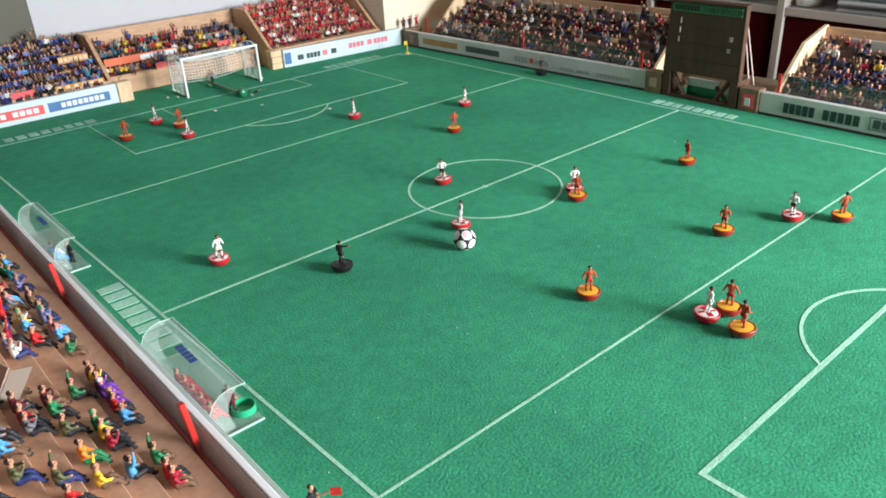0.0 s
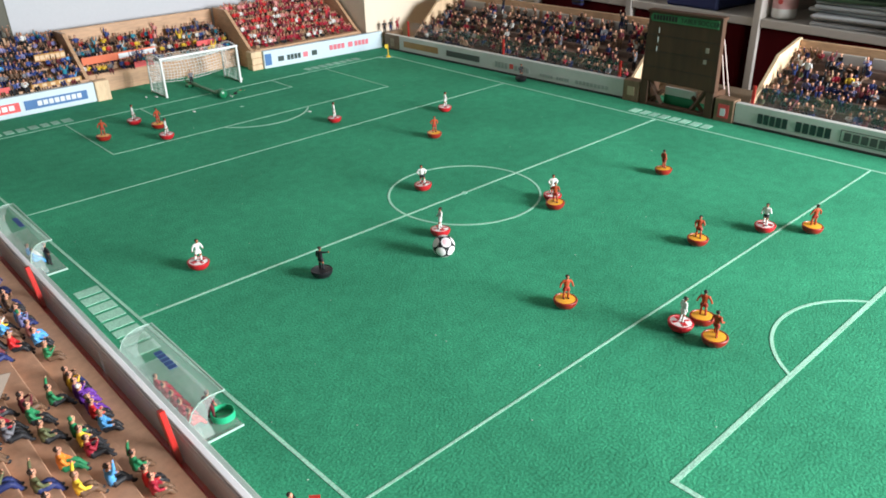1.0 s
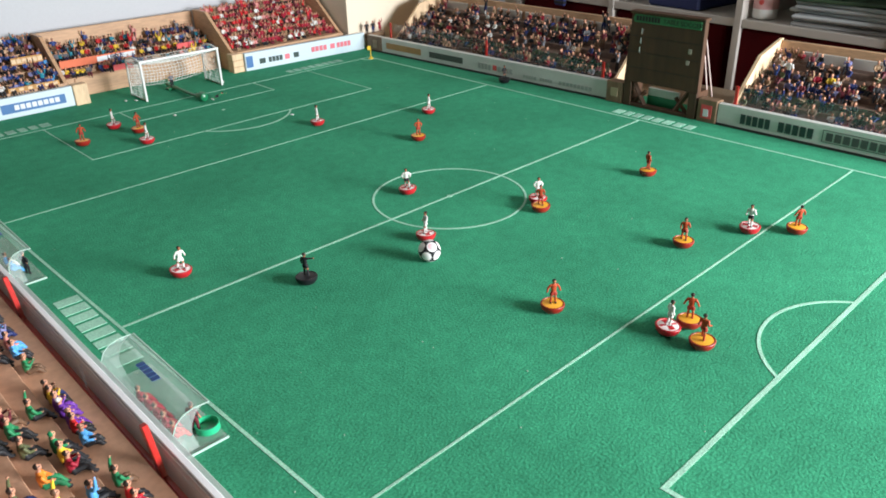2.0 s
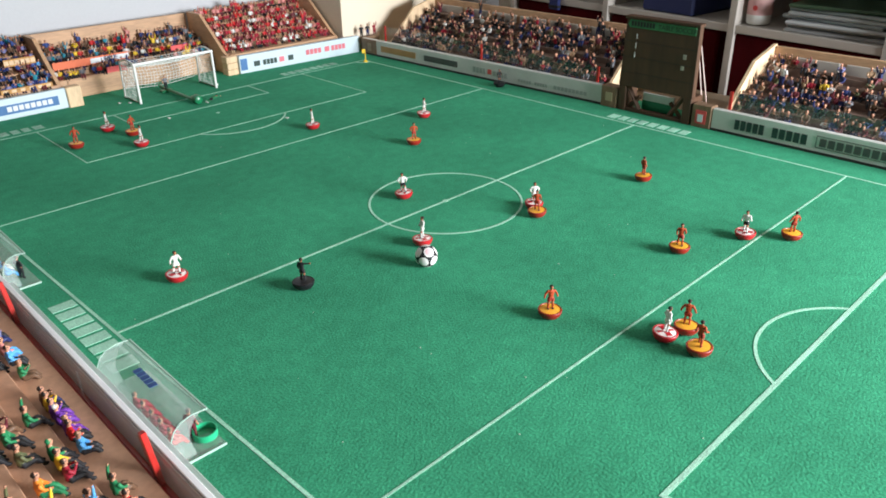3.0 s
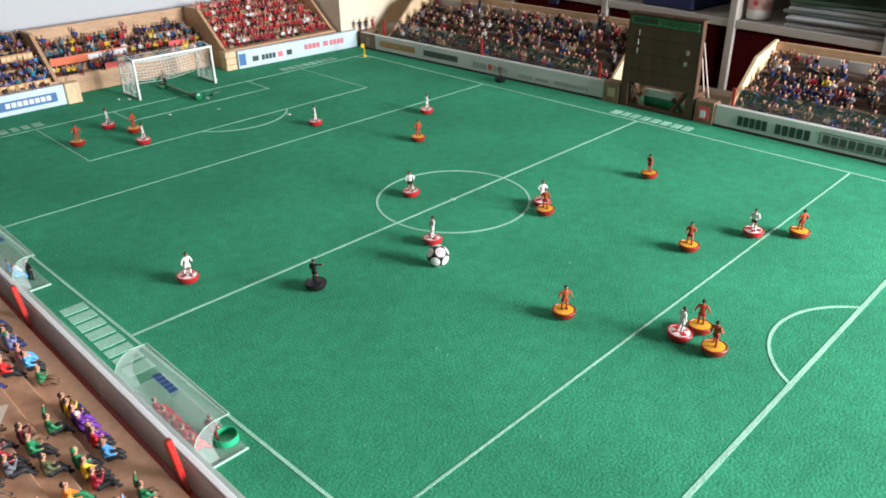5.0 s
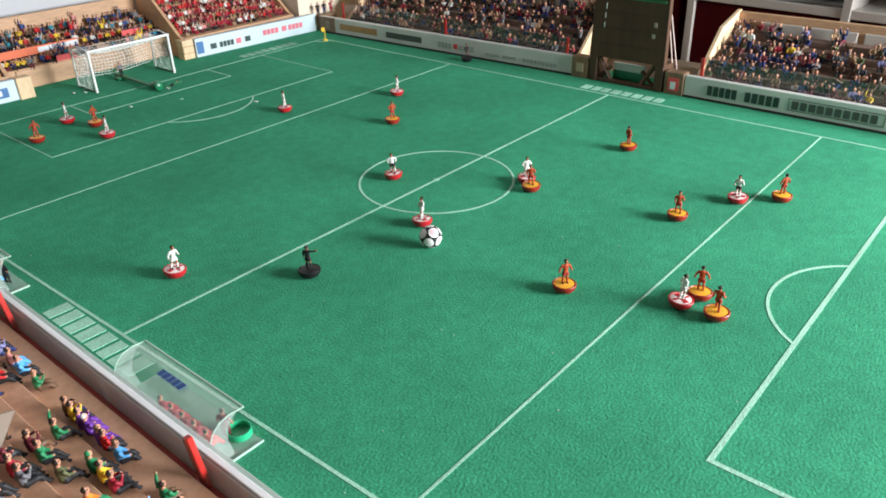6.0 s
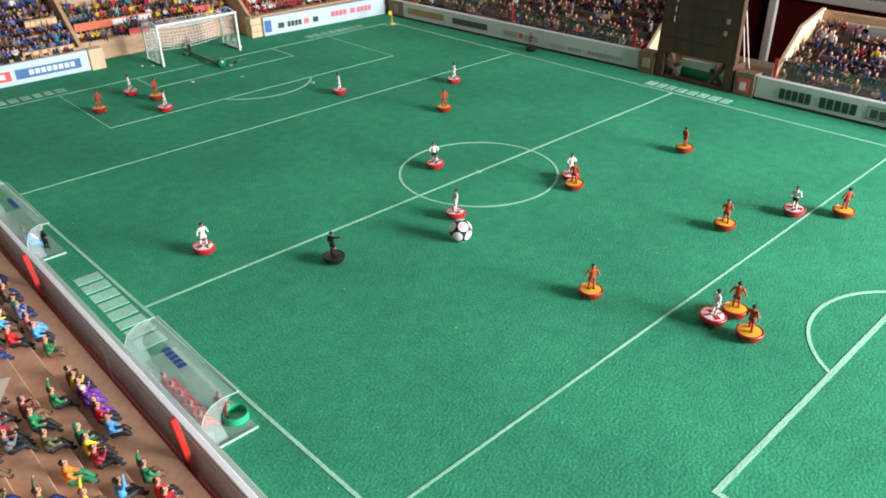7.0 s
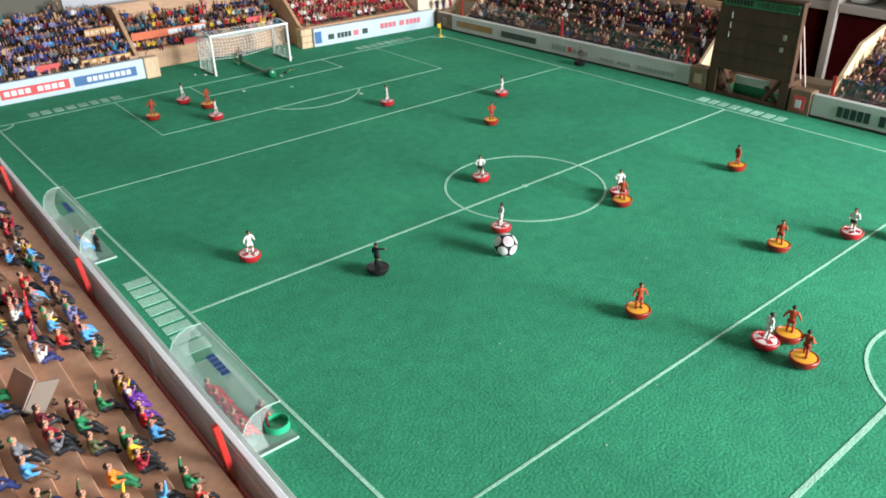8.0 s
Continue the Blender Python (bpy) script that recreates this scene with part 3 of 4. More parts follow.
# near stand
NZ, NF, NP, NR = .026, .0115, .0175, .0085
st = stand('near', -0.62, 0.66, 8, NZ, NF, NP, NR, .12, M_TAN, "tan hardboard grandstand steps with toy spectators", back=False)
part("front_rail", MB().box((-0.4675, -0.62, -.002), (-0.4592, 0.66, .0195), .001), M_REDDARK, st, "dark red painted front rail")
part("front_ledge", MB().box((-0.4740, -0.62, -.002), (-0.4677, 0.66, .0180), .0006), M_TAN, st)
near_rows = {
    0: [(.106, 'teal'), (.081, 'lilac'), (.049, 'brown'), (.040, 'brown'), (.015, 'sky'), (.006, 'lilac'), (-.016, 'pink'), (-.031, 'sky'), (-.057, 'green'),
        (-.101, 'brown'), (-.109, 'yellow'), (-.119, 'purple'), (-.128, 'purple'), (-.144, 'purple'), (-.150, 'red'), (-.166, 'sky'), (-.217, 'green'), (-.235, 'red'), (-.244, 'crimson')],
    1: [(.064, 'red'), (.046, 'pink'), (.034, 'grey'), (-.004, 'yellow'), (-.002, 'white'), (-.015, 'sky'), (-.040, 'red'), (-.128, 'green'), (-.172, 'green'), (-.184, 'yellow'), (-.196, 'crimson'), (-.229, 'sky')],
    2: [(-.137, 'maroon'), (-.151, 'green'), (-.175, 'olive'), (-.207, 'orange'), (-.234, 'yellow'), (-.062, 'white'), (.03, 'crimson'), (.012, 'pink')],
    3: [(-.118, 'grey'), (-.143, 'maroon'), (-.160, 'crimson'), (-.171, 'grey'), (-.227, 'olive'), (-.02, 'brown'), (-.25, 'red')],
    4: [(-.193, 'sky'), (-.175, 'grey'), (-.221, 'olive'), (-.11, 'orange'), (-.13, 'blue')],
    5: [(-.201, 'blue'), (-.16, 'orange'), (-.24, 'navy')],
}
Mn, turn_n = frame_of('near')
UPS = {(0, -.217): 'left', (1, -.128): 'left', (2, -.234): 'left', (3, -.227): 'left', (1, -.229): 'right', (0, -.057): 'clap'}
for i, row in near_rows.items():
    for u, col in row:
        p = Mn @ Vector((u, NF + (i + .55) * NP, NZ + i * NR))
        legs = {'orange': 'green', 'pink': 'sky', 'lilac': 'navy', 'red': 'black', 'purple': 'purple'}.get(col, rng.choice(['black', 'black', 'navy', 'brown']))
        spectator(pose(p.x, p.y, p.z, 0, 0, turn_n + rng.uniform(-18, 18)) @ Matrix.Diagonal((1.2, 1.2, 1.2, 1)), col, legs, 'sit',
                  UPS.get((i, u), rng.choice(['lap', 'lap', 'clap'])), 'white' if u == -.128 and i == 0 else rng.choice([None, None, None, None, 'brown', 'green']), "spectators on the near stand")
NEAR_COL = ['teal', 'sky', 'brown', 'red', 'lilac', 'pink', 'grey', 'green', 'crimson', 'navy', 'yellow', 'white']
crowd('near', .115, .40, 3, NZ, NF, NP, NR, NEAR_COL, "spectators on the near stand", (0, 1, 2), .72, .0115)
crowd('near', -.055, .115, 5, NZ, NF, NP, NR, NEAR_COL, "spectators on the near stand", (2, 3, 4), .62, .0125, 2)
crowd('near', -.42, -.262, 4, NZ, NF, NP, NR, NEAR_COL, "spectators on the near stand", (0, 1, 2, 3), .55, .013)
# red fence posts and clear fence before the near stand
for i in range(7):
    y = -0.213 + .262 * (i - 1)
    fp = thing("fence_post", (-0.4575, y, .0171), "red painted flat fence post", "post", "fence posts")
    part("blade", MB().box((-.0022, -.0055, 0), (.0016, -.0008, .039), .0004, 0, pose(0, 0, 0, -8, -4)), M_REDPAINT, fp)
    part("blade", MB().box((-.0020, -.0004, 0), (.0014, .0020, .036), .0004, 0, pose(0, 0, 0, -8, -4)), M_MAROON, fp)
nf = thing("clear_fence", (-0.4610, 0, .0196), "clear plastic fence standing before the near spectators", "fence")
for k in range(5):
    part("panel", MB().box((-.0004, -0.620 + k * .256, 0), (.0004, -0.620 + k * .256 + .2555, .0290)), M_CLEARF, nf)
# folded card standing among the near spectators
fc = thing("folded_card", (-0.549, -0.114, .0515), "grey-pink folded card standing on the stand steps", "card")


def leaf(p, q, height, lean, material):
    p, q, up = Vector((*p, 0)), Vector((*q, 0)), Vector((lean, 0, height))
    n = (q - p).cross(up).normalized() * .0005
    vs = [v + d for d in (-n, n) for v in (p, q, q + up, p + up)]
    part("leaf", MB().add(vs, [(0, 1, 2, 3), (7, 6, 5, 4), (0, 4, 5, 1), (1, 5, 6, 2), (2, 6, 7, 3), (3, 7, 4, 0)]), material, fc)


leaf((-.004, .006), (.002, -.015), .025, .016, M_CARD)
leaf((.0022, -.0152), (.014, -.020), .023, .016, mat("grey_card", (0.33, 0.27, 0.22), 0.6, blotch=0.1))

# end stand in three sections
EZ, EF, EP, ER = .036, .012, .0225, .0105
end_profile = [(.0, -.002), (.0, .034), (.014, .040), (.090, .103), (.140, .103), (.140, -.002)]
st = stand('end', -0.62, -0.163, 6, EZ, EF, EP, ER, .100, M_PINE, "light pine grandstand filled with blue clad toy spectators", begin=.018)
side_panel(st, 'end', -0.163, .006, [(.018, -.002), (.018, .036)] + end_profile[3:], M_PINE)
part("end_block", MB().box((-0.157, .742, -.002), (-0.133, .760, .034), .001), M_PINE_LIGHT, st)
st = stand('end', -0.156, 0.1465, 6, EZ - .0245, EF, EP, ER, .100, M_PINE, "light pine grandstand section behind the goal", skip=2)
part("front_board", MB().box((-0.133, .7985, -.002), (0.1465, .8005, .0310), .0005), M_PINE, st)
st = stand('end', 0.153, 0.405, 6, EZ, EF, EP, ER, .100, M_PINE, "light pine grandstand filled with red clad toy spectators")
side_panel(st, 'end', 0.147, .006, end_profile, M_PINE)
side_panel(st, 'end', 0.405, .006, end_profile, M_PINE)
for k, (a, b_) in enumerate(((.1400, .757), (.1405, .7565), (.1395, .7572))):
    part("end_block", MB().box((a, .736, -.002 + k * .0124), (.163, b_, .0100 + k * .0124), .0009), M_PINE_LIGHT, st)
crowd('end', -.56, -.165, 6, EZ, EF, EP, ER, ['navy', 'blue', 'navy', 'sky', 'lilac', 'grey', 'navy', 'brown', 'white', 'blue', 'lilac', 'black', 'maroon', 'teal'], "spectators in the blue section", (0, 1), .94, .0074,
      label="dense blue clad toy spectators on pine steps")
crowd('end', -.15, .145, 6, EZ - .0245, EF, EP, ER, ['navy', 'grey', 'brown', 'red', 'blue', 'yellow', 'black', 'white', 'pink', 'teal'], "spectators behind the goal", (2, 3), .85, .0080, 2,
      label="mixed toy spectators on pine steps behind the goal")
crowd('end', .158, .403, 6, EZ, EF, EP, ER, ['red', 'crimson', 'crimson', 'crimson', 'maroon', 'red', 'crimson', 'white', 'pink', 'maroon', 'brown'], "spectators in the red section", (0,), .99, .0072, legs=('maroon', 'crimson', 'black', 'brown', 'tan'),
      label="dense red clad toy spectators on pine steps")

# far stands in two sections
FZ, FF, FP, FR = .022, .012, .0225, .0100
far_profile = [(.002, -.002), (.002, .022), (.020, .024), (.085, .085), (.150, .1005), (.154, .1005), (.154, -.002)]
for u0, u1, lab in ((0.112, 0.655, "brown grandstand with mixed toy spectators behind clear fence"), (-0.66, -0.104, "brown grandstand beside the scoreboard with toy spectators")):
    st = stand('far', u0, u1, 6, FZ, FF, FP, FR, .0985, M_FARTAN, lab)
    side_panel(st, 'far', u0 - .006, .005, far_profile, M_PINE_LIGHT)
    side_panel(st, 'far', u1 + .001, .005, far_profile, M_PINE_LIGHT)
    for k in range(int((u1 - u0) / .075)):
        c = u0 + .04 + k * .075
        part("white_seat_back", MB().box((.6128, c - .033, .070), (.6152, c + .033, .0870), .001), M_SHELF, st)
FAR_COL = ['maroon', 'black', 'brown', 'black', 'navy', 'maroon', 'tan', 'olive', 'grey', 'black', 'brown', 'crimson', 'black', 'white']
crowd('far', .118, .652, 6, FZ, FF, FP, FR, FAR_COL, "spectators on the far stand", (0,), .68, .0098, label="mixed dark clad toy spectators on brown steps")
crowd('far', -.64, -.106, 6, FZ, FF, FP, FR, FAR_COL + ['navy', 'navy', 'lilac', 'black', 'blue', 'yellow'], "spectators on the far stand", (0,), .72, .0096,
      label="mixed blue and brown clad toy spectators on steps")
for u0, u1 in ((0.106, 0.66), (-0.66, -0.108)):
    cfn = thing("clear_fence", (.4706, u0, -.002), "clear plastic fence standing before the far spectators", "fence")
    for k in range(2):
        part("panel", MB().box((-.0004, k * (u1 - u0) / 2, 0), (.0004, (k + 1) * (u1 - u0) / 2 - .0005, .059)), M_CLEARF, cfn)
for y in (.655, .380, .118, -.113, -.37):
    fp = thing("fence_post", (.4688, y, -.002), "red painted flat fence post", "post", "fence posts")
    part("blade", MB().box((-.0008, -.0024, 0), (.0008, .0024, .060), .0003), M_REDPAINT, fp)

# wooden blocks beside the scoreboard
for y0, y1, lab in ((.0695, .100, "brown wooden end block with a faded mark"), (-.093, -.0625, "brown wooden end block with a red and white mark")):
    bl = thing("wood_block", (.456, (y0 + y1) / 2, -.0), lab, "block", "blocks beside the scoreboard")
    part("body", MB().box((-.001, (y0 - y1) / 2, 0), (.018, (y1 - y0) / 2, .034), .001), M_BLOCK, bl)
    if y0 < 0:
        part("mark", MB().box((-.0016, -.008, .006), (-.0004, .009, .026)), M_ADRED, bl)
        part("mark", MB().box((-.0022, -.003, .009), (-.0014, .005, .020)), M_ADPALE, bl)
    else:
        part("mark", MB().box((-.0016, -.007, .010), (-.0004, .006, .024)), mat("faded_tan", (0.42, 0.32, 0.2), .6), bl)

# scoreboard
sb = thing("scoreboard", (.459, .004, 0), "brown wooden toy scoreboard tower with a green title strip", "scoreboard")
UPRIGHT = Matrix(((0, 0, 1, 0), (1, 0, 0, 0), (0, 1, 0, 0), (0, 0, 0, 1)))
part("panel", MB().prism([(-.0635, .040), (.0635, .040), (.0585, .143), (-.0625, .143)], -.004, .006, UPRIGHT), M_DARKWOOD, sb)
part("top_cap", MB().box((-.007, -.0645, .143), (.008, .0605, .1475), .0008), M_DARKWOOD, sb)
for z in (.062, .086, .110):
    part("board_joint", MB().box((-.0044, -.0622, z), (-.0038, .0592, z + .0005)), M_INK_SHADE, sb)
for y in (-.0635, .0495):
    part("leg", MB().box((-.004, y, 0), (.030, y + .014, .040), .001), M_DARKWOOD, sb)
part("crossbar", MB().box((-.0035, -.0495, 0), (.006, .0495, .006), .001), M_DARKWOOD, sb)
for s in (-1, 1):
    part("brace", MB().tube((.001, s * .048, .039), (.001, s * .026, .005), .004, .004, 4), M_DARKWOOD, sb)
    part("brace", MB().tube((.002, s * .046, .006), (.002, s * .026, .026), .0035, .0035, 4), M_DARKWOOD, sb)
strip_ob = part("title_strip", MB().prism([(-.0575, .1305), (.0530, .1305), (.0555, .136), (.0525, .1420), (-.0575, .1420)], -.0052, -.0038, UPRIGHT), mat("strip_green", (0.035, 0.17, 0.065), .6, blotch=.2, blotch_scale=60), sb, "faded green title strip")
bars(strip_ob, "printed_mark", (-.0054, .050, .1330), (0, -1, 0), (0, 0, 1), [.52] * 8, .0072, M_INK_SHADE, .20, .0002)
for k in range(3):
    part("dash", MB().box((-.0046, .0385 + k * .0008, .122 - k * .014), (-.0036, .0394 + k * .0008, .114 - k * .014)), M_GOALWHITE, sb)
M_TAG = mat("yellowed_paper", (0.34, 0.30, 0.24), 0.7, blotch=0.2, blotch_scale=200)
part("tag", MB().box((-.0048, -.0465, .095), (-.0036, -.0415, .102)), M_TAG, sb)
part("tag", MB().box((-.0048, -.0445, .079), (-.0036, -.0395, .085)), M_TAG, sb)
part("rear_strut", MB().tube((.008, -.060, .12), (.050, -.066, 0), .0008, .0008, 5), M_CREAM, sb)
part("rear_strut", MB().tube((.008, -.060, .10), (.038, -.064, 0), .0008, .0008, 5), M_CREAM, sb)
tx = bpy.data.curves.new("lettering", 'FONT')
tx.body, tx.size, tx.extrude = "TABLE SOCCER", .0092, .0001
tx.materials.append(M_INK_SHADE)
txo = new("lettering", tx)
txo.parent = strip_ob
txo.matrix_local = Matrix(((0, 0, -1, -.0054), (-1, 0, 0, .004), (0, 1, 0, .1330), (0, 0, 0, 1)))
sg = thing("small_sign", (.470, .004, 0), "small green and white sign under the scoreboard", "sign")
part("board", MB().box((0, -.028, 0), (.002, .028, .020), .0004), M_GREENP, sg)
part("band", MB().box((-.0008, -.027, .019), (.0028, .027, .031), .0003), M_BOARD, sg)

# ---------------------------------------------------------------- goal
goal = thing("goal", (.008, .676, 0), "white plastic toy goal with loose net", "goal")
GW, GH, GD = .0715, .066, .062
for s in (-1, 1):
    part("post", MB().tube((s * GW, 0, 0), (s * GW, 0, GH), .0021, .0021, 10), M_GOALWHITE, goal, smooth=True)
    part("back_post", MB().tube((s * GW, GD, 0), (s * GW, GD - .004, GH - .006), .0015, .0015, 8), M_GOALWHITE, goal, smooth=True)
    part("ground_bar", MB().tube((s * GW, .002, .0015), (s * GW, GD, .0015), .0014, .0014, 8), M_GREENP, goal)
    ring = MB()
    pts = [(s * GW, .002 + (GD - .006) * j / 8, GH - .004 * j / 8 + .006 * math.sin(math.pi * j / 8)) for j in range(9)]
    for p, q in zip(pts, pts[1:]):
        ring.tube(p, q, .0014, .0014, 6)
    part("stanchion", ring, M_GOALWHITE, goal)
part("crossbar", MB().tube((-GW - .002, 0, GH), (GW + .002, 0, GH), .0021, .0021, 10), M_GOALWHITE, goal, smooth=True)
net = MB()
nr = random.Random(3)


def net_sheet(fn, nu, nv):
    P = [[Vector(fn(i / nu, j / nv)) + Vector([nr.uniform(-.0006, .0006) for _ in range(3)]) for j in range(nv + 1)] for i in range(nu + 1)]
    for i in range(nu + 1):
        for j in range(nv + 1):
            if i < nu:
                net.tube(P[i][j], P[i + 1][j], .00042, .00042, 3)
            if j < nv:
                net.tube(P[i][j], P[i][j + 1], .00042, .00042, 3)


for s in (-1, 1):
    net_sheet(lambda a, b, s=s: (s * (GW + .001 - .004 * math.sin(math.pi * a) * b), a * (GD - .003), .002 + b * (GH - .006 - .003 * a)), 11, 11)
net_sheet(lambda a, b: ((2 * a - 1) * GW, GD - .003 - .010 * math.sin(math.pi * b) * 1.0, .016 - .006 * math.sin(math.pi * a) + b * (GH - .024)), 24, 8)
net_sheet(lambda a, b: ((2 * a - 1) * GW, b * (GD - .004), GH - .001 - .004 * b - .010 * math.sin(math.pi * b) * (.4 + .6 * math.sin(math.pi * a))), 24, 9)
tagged(part("net", net, M_NET, goal), kind="stuff")
# goalkeeper on its rod
gk = thing("goalkeeper_rod", (.003, .60, 0), "green plastic goalkeeper rod lying through the goal", "toy")
part("rod", MB().tube((0, .012, .0045), (.002, .142, .0045), .0028, .0028, 10), M_GREENP, gk, smooth=True)
part("handle", MB().lathe([(.0030, 0), (.0068, .002), (.0080, .008), (.0080, .012), (.004, .020), (.0028, .027)], 18, M=pose(0, -.006, .0081, -90)), M_GREENP, gk, smooth=True)
part("base", MB().box((-.010, .110, 0), (.010, .124, .0045), .001), M_GREENP, gk)
mb = MB()
figure(mb, pose(.001, .118, .0045, 0, 0, 180) @ MM, 'grey', 'black', 'stand', 'side', None)
part("keeper_figure", mb, PALMATS, gk, smooth=True)
mb = MB()
figure(mb, pose(.012, -.006, .003, -78, 0, -80) @ MM, 'green', 'black', 'stand', 'up', None, 0.0, None, 'white', 'green')
solid("spare_goalkeeper", mb, PALMATS, "green shirted toy goalkeeper lying on the cloth", "toy figure", smooth=True).matrix_world = pose(.003, .60, .0)
# crumbs and scraps lying on the cloth
sc = random.Random(11)
for x, y in ((-.088, .706), (-.075, .694), (.088, .690), (.094, .700), (-.07, .560), (.06, .42)):
    o = solid("paper_scrap", MB().box((-.003, -.0016, 0), (.003, .0016, .0012), .0004), M_GOALWHITE, "small white scrap lying on the cloth", "scrap", "scraps on the cloth")
    o.matrix_world = pose(x, y, .0002, 0, 0, sc.uniform(0, 180))
lint = MB()
for _ in range(70):
    x, y = sc.uniform(-.4, .4), sc.uniform(-.5, .6)
    r = sc.uniform(.0003, .0007)
    lint.ball((x, y, r * .4), r, (1, sc.uniform(.5, 1.4), .6), 5, 3)
solid("lint", lint, mat("pale_lint", (.45, .6, .5), .9), "tiny pale specks of lint on the cloth", kind="stuff")

# ---------------------------------------------------------------- players
BOWL = [(.001, 0), (.0050, .0002), (.0078, .0012), (.0097, .0036), (.0105, .0062), (.0106, .0074), (.0101, .0080), (.0093, .0080), (.0090, .0074)]
bowl_mesh = {m.name: MB().lathe(BOWL, 30).mesh("base", [m], True) for m in (M_BASE_R, M_BASE_D, M_BASE_B)}
disc_prof = [(.0092, .0072), (.0092, .0076), (.0060, .0082), (.0015, .0084)]
disc_mesh = {m.name: MB().lathe(disc_prof, 30).mesh("disc", [m], True) for m in (M_DISC_O, M_DISC_W, M_BASE_B)}
cross = MB()
for a, hw in ((0, .0024), (90, .0012)):
    cross.box((-.0074, -hw, .0074), (.0074, hw, .00835 + hw * .01), 0, 0, pose(0, 0, 0, 0, 0, a))
cross_mesh = cross.mesh("stripe", [M_BASE_R])


def footballer(mb, M, shirt, shorts, socks, stance, arms):
    """A slim moulded player facing +y, about 24 mm high, feet at z = 0."""
    g = PALKEYS.index
    SK, HR, BT = g('tanned'), g('hair'), g('black')
    S, T, K_ = g(shirt), g(shorts), g(socks)
    fwd = {'stand': (.2, -.2), 'stride': (2.1, -1.7), 'run': (3.0, -2.4)}[stance]
    for s, f in ((-1, fwd[0]), (1, fwd[1])):
        hip, knee, foot = Vector((s * 1.15, 0, 11.6)), Vector((s * 1.75, f * .75 + .5, 6.6)), Vector((s * 2.0, f, 1.0))
        mb.tube(hip, hip.lerp(knee, .62), 1.75, 1.75, 8, T, M)
        mb.tube(hip.lerp(knee, .5), knee, 1.2, 1.0, 8, SK, M)
        mb.ball(knee, 1.0, (1, 1, 1), 8, 5, SK, M)
        mb.tube(knee, foot, 1.05, .85, 8, K_, M)
        mb.ball((foot.x, foot.y + .8, .75), 1.0, (.9, 1.8, .8), 8, 5, BT, M)
    mb.ball((0, 0, 11.6), 2.3, (1.0, .8, .7), 8, 5, T, M)
    mb.tube((0, 0, 11.6), (0, -.1, 15.5), 2.0, 2.45, 10, S, M, .72)
    mb.tube((0, -.1, 15.4), (0, -.2, 18.6), 2.45, 2.7, 10, S, M, .66)
    mb.ball((0, -.2, 18.5), 2.5, (1.15, .68, .55), 10, 5, S, M)
    mb.tube((0, -.2, 19), (0, .1, 21), .85, .8, 8, SK, M)
    mb.ball((0, .25, 22.2), 1.6, (.86, 1.0, 1.15), 10, 7, SK, M)
    mb.ball((0, -.35, 22.75), 1.8, (.95, 1.0, .95), 10, 6, HR, M)
    for s in (-1, 1):
        kind = arms if arms != 'point' else ('out' if s > 0 else 'side')
        e, h = {'side': ((s * 3.7, -.6, 15.4), (s * 3.9, .6, 12.2)),
                'hip': ((s * 5.0, -.7, 15.6), (s * 3.6, .9, 13.0)),
                'spread': ((s * 4.7, -.5, 15.7), (s * 5.6, .4, 12.6)),
                'swing': ((s * 4.0, -1.2 * s, 15.4), (s * 3.9, 2.2 * s + .8, 13.2)),
                'lap': ((s * 3.6, .3, 15.4), (s * 2.4, 2.4, 13.6)),
                'out': ((s * 5.2, .6, 18.6), (s * 8.2, 1.4, 19.2))}[kind]
        sh = Vector((s * 2.8, -.2, 18.5))
        mb.ball(sh, 1.05, (1, 1, 1), 8, 5, S, M)
        mb.tube(sh, e, 1.05, .9, 8, S, M)
        mb.ball(e, .92, (1, 1, 1), 8, 5, S, M)
        mb.tube(e, h, .88, .7, 8, S, M)
        mb.ball(h, .85, (1, 1, 1), 8, 5, SK, M)


def footballer_mesh(*key):
    if key not in FUSED:
        mb = MB()
        footballer(mb, MM @ Matrix.Diagonal((.96, .94, .87, 1)), *key)
        FUSED[key] = fuse(mb, "figurine", .00036)
    return FUSED[key]


def player(x, y, team, face, pose_kind='stride', arms='side', tilt=(0, 0)):
    names = {'o': "orange kitted toy footballer on a red and orange base", 'w': "white kitted toy footballer on a red base with white disc",
             'k': "white shirted toy footballer with black shorts on a red base", 'r': "black clad toy referee on a black round base"}
    th = thing("toy_footballer", (x, y, 0), names[team], "toy footballer", "toy footballers on the pitch")
    th.matrix_world = pose(x, y, .0002 + .010 * radians(max(abs(tilt[0]), abs(tilt[1]))) * .35, tilt[0], tilt[1], 0)
    bm_, dm_ = {'o': (M_BASE_D, M_DISC_O), 'w': (M_BASE_R, M_DISC_W), 'k': (M_BASE_R, M_DISC_W), 'r': (M_BASE_B, M_BASE_B)}[team]
    o = new("base", bowl_mesh[bm_.name])
    o.parent = th
    o = new("disc", disc_mesh[dm_.name])
    o.parent = th
    if team in 'wk':
        o = new("stripe", cross_mesh)
        o.parent = th
        o.rotation_euler = (0, 0, radians(face))
    kit = {'o': ('kit_orange', 'kit_red', 'kit_orange'), 'w': ('white', 'white', 'white'), 'k': ('white', 'black', 'white'), 'r': ('black', 'black', 'black')}[team]
    o = new("figurine", footballer_mesh(*kit, pose_kind, arms))
    o.parent = th
    o.matrix_local = pose(0, 0, .0080, 0, 0, face)
    return th


